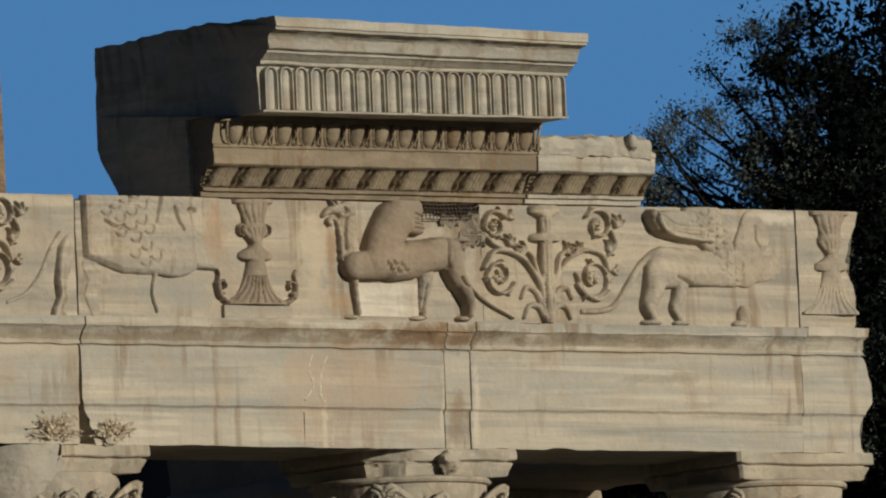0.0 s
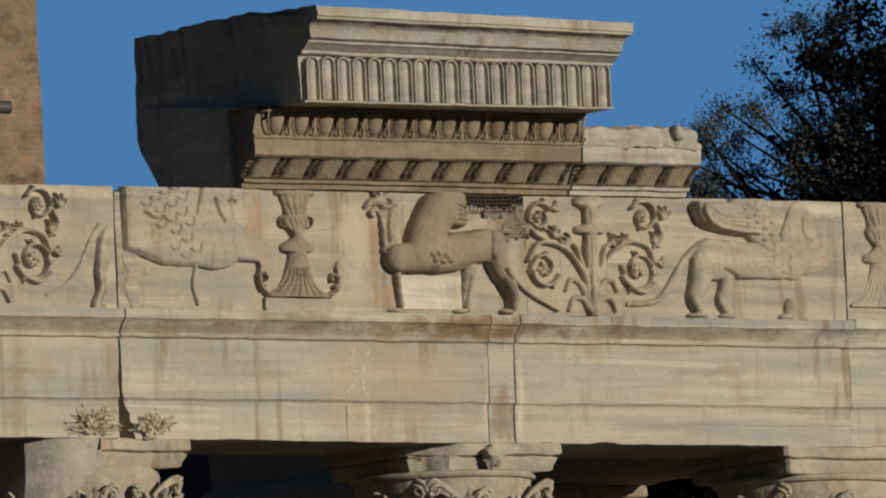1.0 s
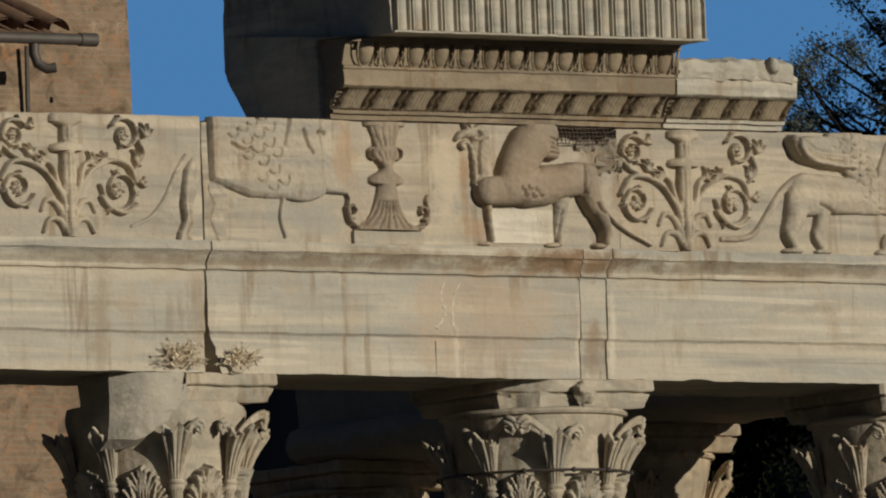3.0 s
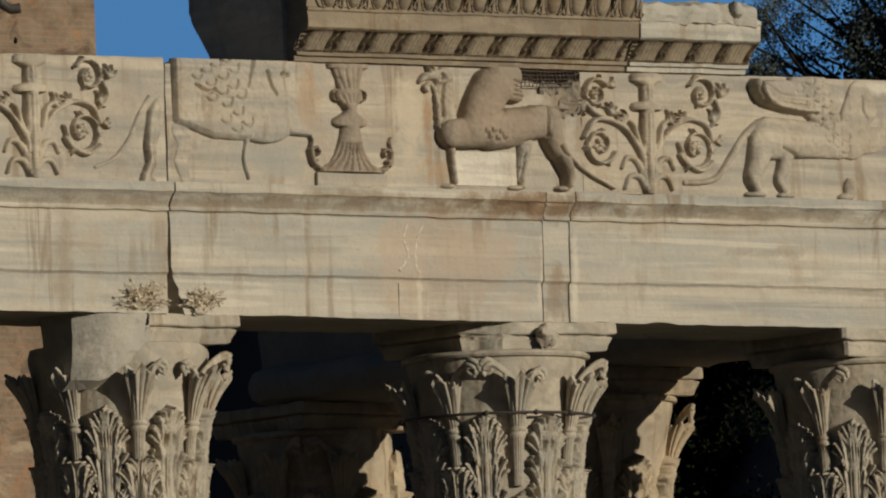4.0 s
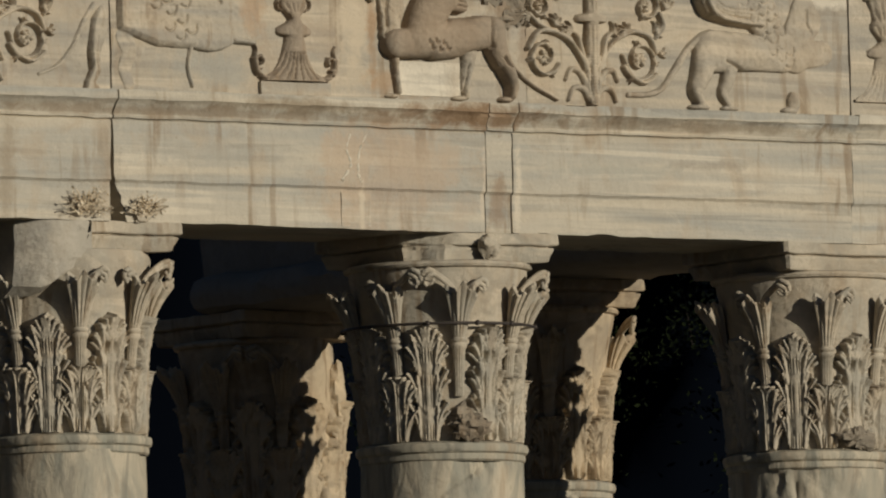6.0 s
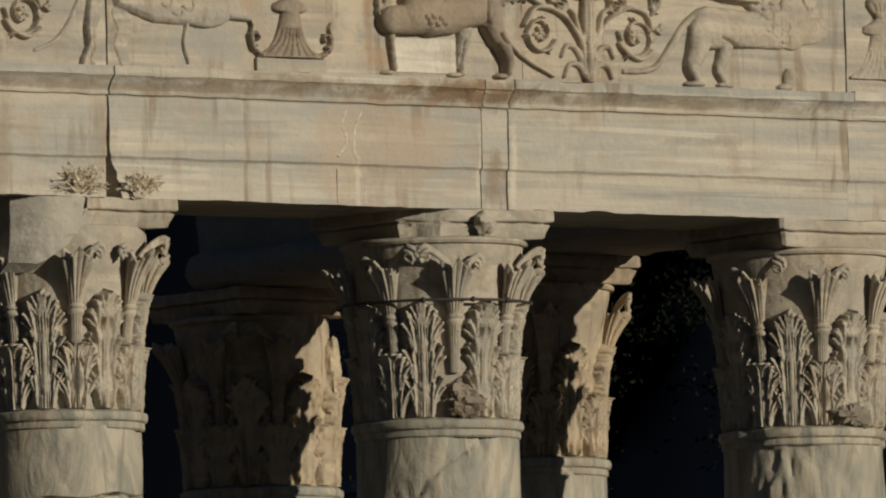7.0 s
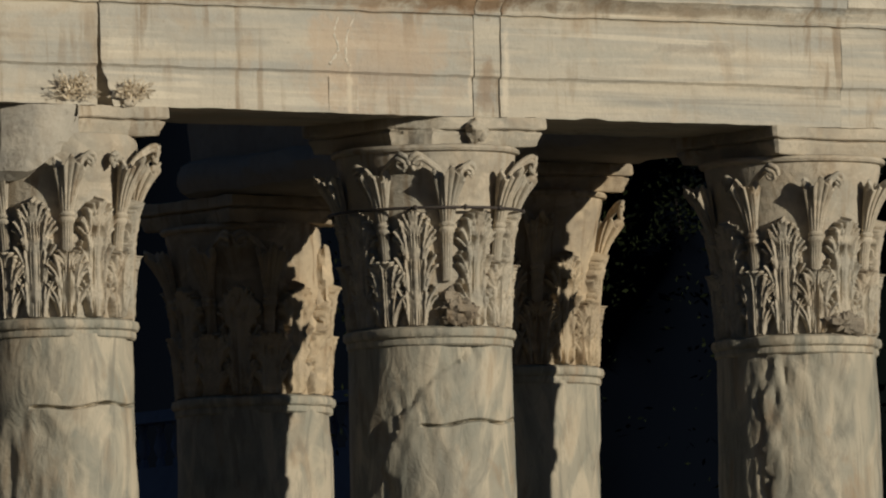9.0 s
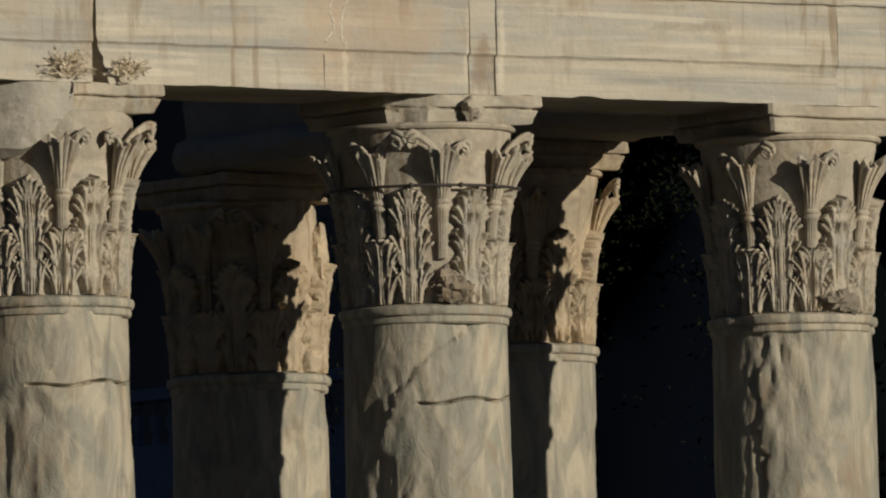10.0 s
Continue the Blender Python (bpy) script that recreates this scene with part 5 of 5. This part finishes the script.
# ---- brick tower and its tiled eave ----
tower = thing("brick_tower", (9.3, 24.5, -0.62), "tall old brick tower with a ragged edge", "tower")
b = Bits()
pts = []
for i in range(62):
    z = -0.65 + 0.5 * i
    for k, (x, y) in enumerate(((6.8, 22.0), (9.3, 22.0), (11.82, 22.0), (11.82, 27.0), (6.8, 27.0))):
        q = noise.noise((z * 0.9, k, 3)) * 0.04 + (0.03 * (z - 21) * -0.3 if k in (2, 3) else 0)
        pts.append((x + (q if k in (2, 3) else 0), y, z))
b.grid(pts, 62, 5, True)
b.f.append(tuple(61 * 5 + i for i in range(5)))
part("wall", b.mesh("wall", BRICK, 0), tower)
eave = thing("tiled_eave", (10.0, 21.3, 22.0), "short eave of clay tiles with a zinc gutter", "eave")
b = Bits()
b.tube([(8.0, 20.95, 22.06), (10.66, 20.95, 22.06)], 0.052, 14)
b.tube([(10.52, 20.95, 22.06), (10.70, 20.95, 22.06)], 0.062, 14)
part("gutter", b.mesh("gutter", ZINC), eave, "dull zinc gutter")
b = Bits()
b.tube([(10.04, 20.98, 22.02), (10.04, 20.98, 21.92), (10.06, 20.96, 21.83), (10.12, 20.9, 21.78), (10.19, 20.86, 21.79)], 0.048, 10)
part("spout", b.mesh("spout", ZINC), eave, "bent zinc spout")
b = Bits()
b.tube([(10.60, 21.9, 22.1), (10.61, 21.93, 21.6), (10.62, 21.95, 20.4)], 0.022, 8)
part("downpipe", b.mesh("downpipe", ZINC), eave, "dark downpipe")
for k in range(7):
    x = 8.58 + 0.29 * k
    b = Bits()
    pts = []
    for i, (y, z) in enumerate(((20.98, 22.14), (21.5, 22.34), (22.0, 22.52))):
        for a in np.linspace(0, math.pi, 9):
            pts.append((x + (0.12 - 0.01 * i) * math.cos(a), y, z + 0.11 * math.sin(a)))
        for a in np.linspace(math.pi, 0, 9):
            pts.append((x + (0.10 - 0.01 * i) * math.cos(a), y, z + 0.09 * math.sin(a)))
    b.grid(pts, 3, 18, True)
    part("cover_tile", b.mesh("cover_tile", TERRACOTTA), eave)
b = Bits()
b.v += [(8.2, 20.95, 22.10), (10.3, 20.95, 22.10), (10.3, 22.0, 22.48), (8.2, 22.0, 22.48), (8.2, 20.95, 22.02), (10.3, 20.95, 22.02), (10.3, 22.0, 22.40), (8.2, 22.0, 22.40)]
for q in ((0, 1, 2, 3), (7, 6, 5, 4), (0, 4, 5, 1), (1, 5, 6, 2), (3, 2, 6, 7), (0, 3, 7, 4)):
    b.f.append(q)
part("roof_slab", b.mesh("roof_slab", TERRACOTTA, 0), eave)
# Holes are flat near-black lumps: their shade is painted, nothing is cut.
for k, (x, z, w, h) in enumerate(((11.28, 22.72, 0.07, 0.08), (11.42, 23.35, 0.16, 0.10), (10.92, 21.62, 0.06, 0.07), (11.55, 21.45, 0.10, 0.06), (10.35, 20.62, 0.20, 0.12), (9.95, 17.6, 0.24, 0.30))):
    b = Bits()
    b.lump((x, 22.0, z), (0.32 * w, 0.02, 0.4 * h), 70 + k, 0.5, 8)
    part("putlog_hole", b.mesh("putlog_hole", HOLE, 0), tower, "near-black lump standing for a small hole")
# a tower window above the eave: a panel with its inner shade painted black
win = Bits()
win.box((9.4, 21.96, 22.45), (10.56, 22.05, 24.2))
part("window", win.mesh("window", HOLE, 0), tower, "near-black panel standing for the window opening")

# ---- shaded building and balustrade far behind ----
house = thing("far_building", (30, 50, -0.62), "blue-grey building in shade behind the columns", "building")
b = Bits()
b.box((25.0, 34.0, -0.65), (30.0, 46.0, 17.05))
part("wall", b.mesh("wall", SLATE, 0), house)
b = Bits()
b.box((24.9, 34.0, 17.5), (25.2, 46.0, 17.62))
part("rail", b.mesh("rail", SLATE, 0), house)
for k in range(40):
    b = Bits()
    b.lathe(((0.05, 17.05), (0.05, 17.1), (0.03, 17.14), (0.075, 17.25), (0.03, 17.42), (0.05, 17.46), (0.05, 17.5)), 10, 25.06, 34.2 + 0.3 * k)
    part("baluster", b.mesh("baluster", SLATE), house)


# ---- trees ----
def tree(base, centre, size, n, leaf, material, seed, label, core=0.78, clump=0.6, clusters=260, bare=None, heart=None):
    rng = np.random.RandomState(seed)
    t = thing("tree", base, label, "tree", "trees behind the temple")
    c, s = Vector(centre), Vector(size)
    b = Bits()
    top = c + Vector((0, 0, -0.1 * s.z))
    b.tube([tuple(p) for p in curve_points([base, tuple(Vector(base).lerp(top, 0.5) + Vector((0.3, 0.2, 0))), tuple(top)], 10)], list(np.linspace(0.38, 0.10, 10)), 10)
    part("trunk", b.mesh("trunk", BARK), t)
    d = rng.normal(size=(clusters, 3))
    d /= np.linalg.norm(d, axis=1)[:, None]
    rad = rng.uniform(0.70, 1.0, clusters)
    wob = np.array([1 + 0.22 * noise.noise(Vector(q) * 2.2 + Vector((seed, 0, 0))) for q in d])
    centres = np.array(centre) + d * np.array(size) * (rad * wob)[:, None]
    limbs = Bits()
    for k in range(0, clusters, 7 if core else 2):
        e = Vector(centres[k])
        if bare is not None and e.z < bare + 0.4:
            continue
        a = c.lerp(e, 0.25)
        m = a.lerp(e, 0.55) + Vector(rng.uniform(-0.3, 0.3, 3))
        limbs.tube([tuple(p) for p in curve_points([tuple(a), tuple(m), tuple(e)], 6)], list(np.linspace(0.05, 0.008, 6)), 5, False)
    part("limb", limbs.mesh("limb", BARK), t)
    pick = rng.randint(0, clusters, n)
    pos = centres[pick] + rng.normal(size=(n, 3)) * clump * np.array((0.42, 0.42, 0.36)) * rng.uniform(0.3, 1.3, (n, 1))
    u = rng.normal(size=(n, 3))
    u /= np.linalg.norm(u, axis=1)[:, None]
    w = np.cross(u, rng.normal(size=(n, 3)))
    w /= np.linalg.norm(w, axis=1)[:, None]
    if bare is not None:        # few leaves low down, so the core's painted shade shows
        keep = (pos[:, 2] > bare + 0.5 * rng.normal(size=n)) | (rng.uniform(size=n) < 0.03)
        pos, u, w, n = pos[keep], u[keep], w[keep], int(keep.sum())
    L = leaf * rng.uniform(0.6, 1.3, (n, 1))
    v = np.stack([pos - u * L, pos + w * L * 0.45, pos + u * L, pos - w * L * 0.45], 1).reshape(-1, 3)
    f = np.arange(4 * n).reshape(-1, 4)
    part("crown", mesh_of("crown", v.tolist(), f.tolist(), material, 0), t)
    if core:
        # Dark hull: the shade deep in the crown is painted into its colour.
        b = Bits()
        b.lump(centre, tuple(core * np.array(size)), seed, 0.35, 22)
        part("inner_crown", b.mesh("inner_crown", heart or INNERSHADE, 60), t)
    return t


tree((29.0, 30, -0.6), (28.95, 30, 21.15), (4.15, 2.6, 3.35), 300000, 0.021, LEAF, 3, "grey-green tree with a loose, airy outer crown", 0.0, 0.27, 1000)
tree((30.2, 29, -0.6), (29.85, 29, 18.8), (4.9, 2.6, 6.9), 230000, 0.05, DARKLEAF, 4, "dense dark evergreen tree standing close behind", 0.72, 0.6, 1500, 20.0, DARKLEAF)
tree((25.0, 32, -0.6), (25.6, 31, 14.0), (4.3, 2.6, 6.2), 190000, 0.036, SHADELEAF, 5, "leafy tree with painted-in shade, seen between the columns", 0.84, 0.5, 1800, 18.7)
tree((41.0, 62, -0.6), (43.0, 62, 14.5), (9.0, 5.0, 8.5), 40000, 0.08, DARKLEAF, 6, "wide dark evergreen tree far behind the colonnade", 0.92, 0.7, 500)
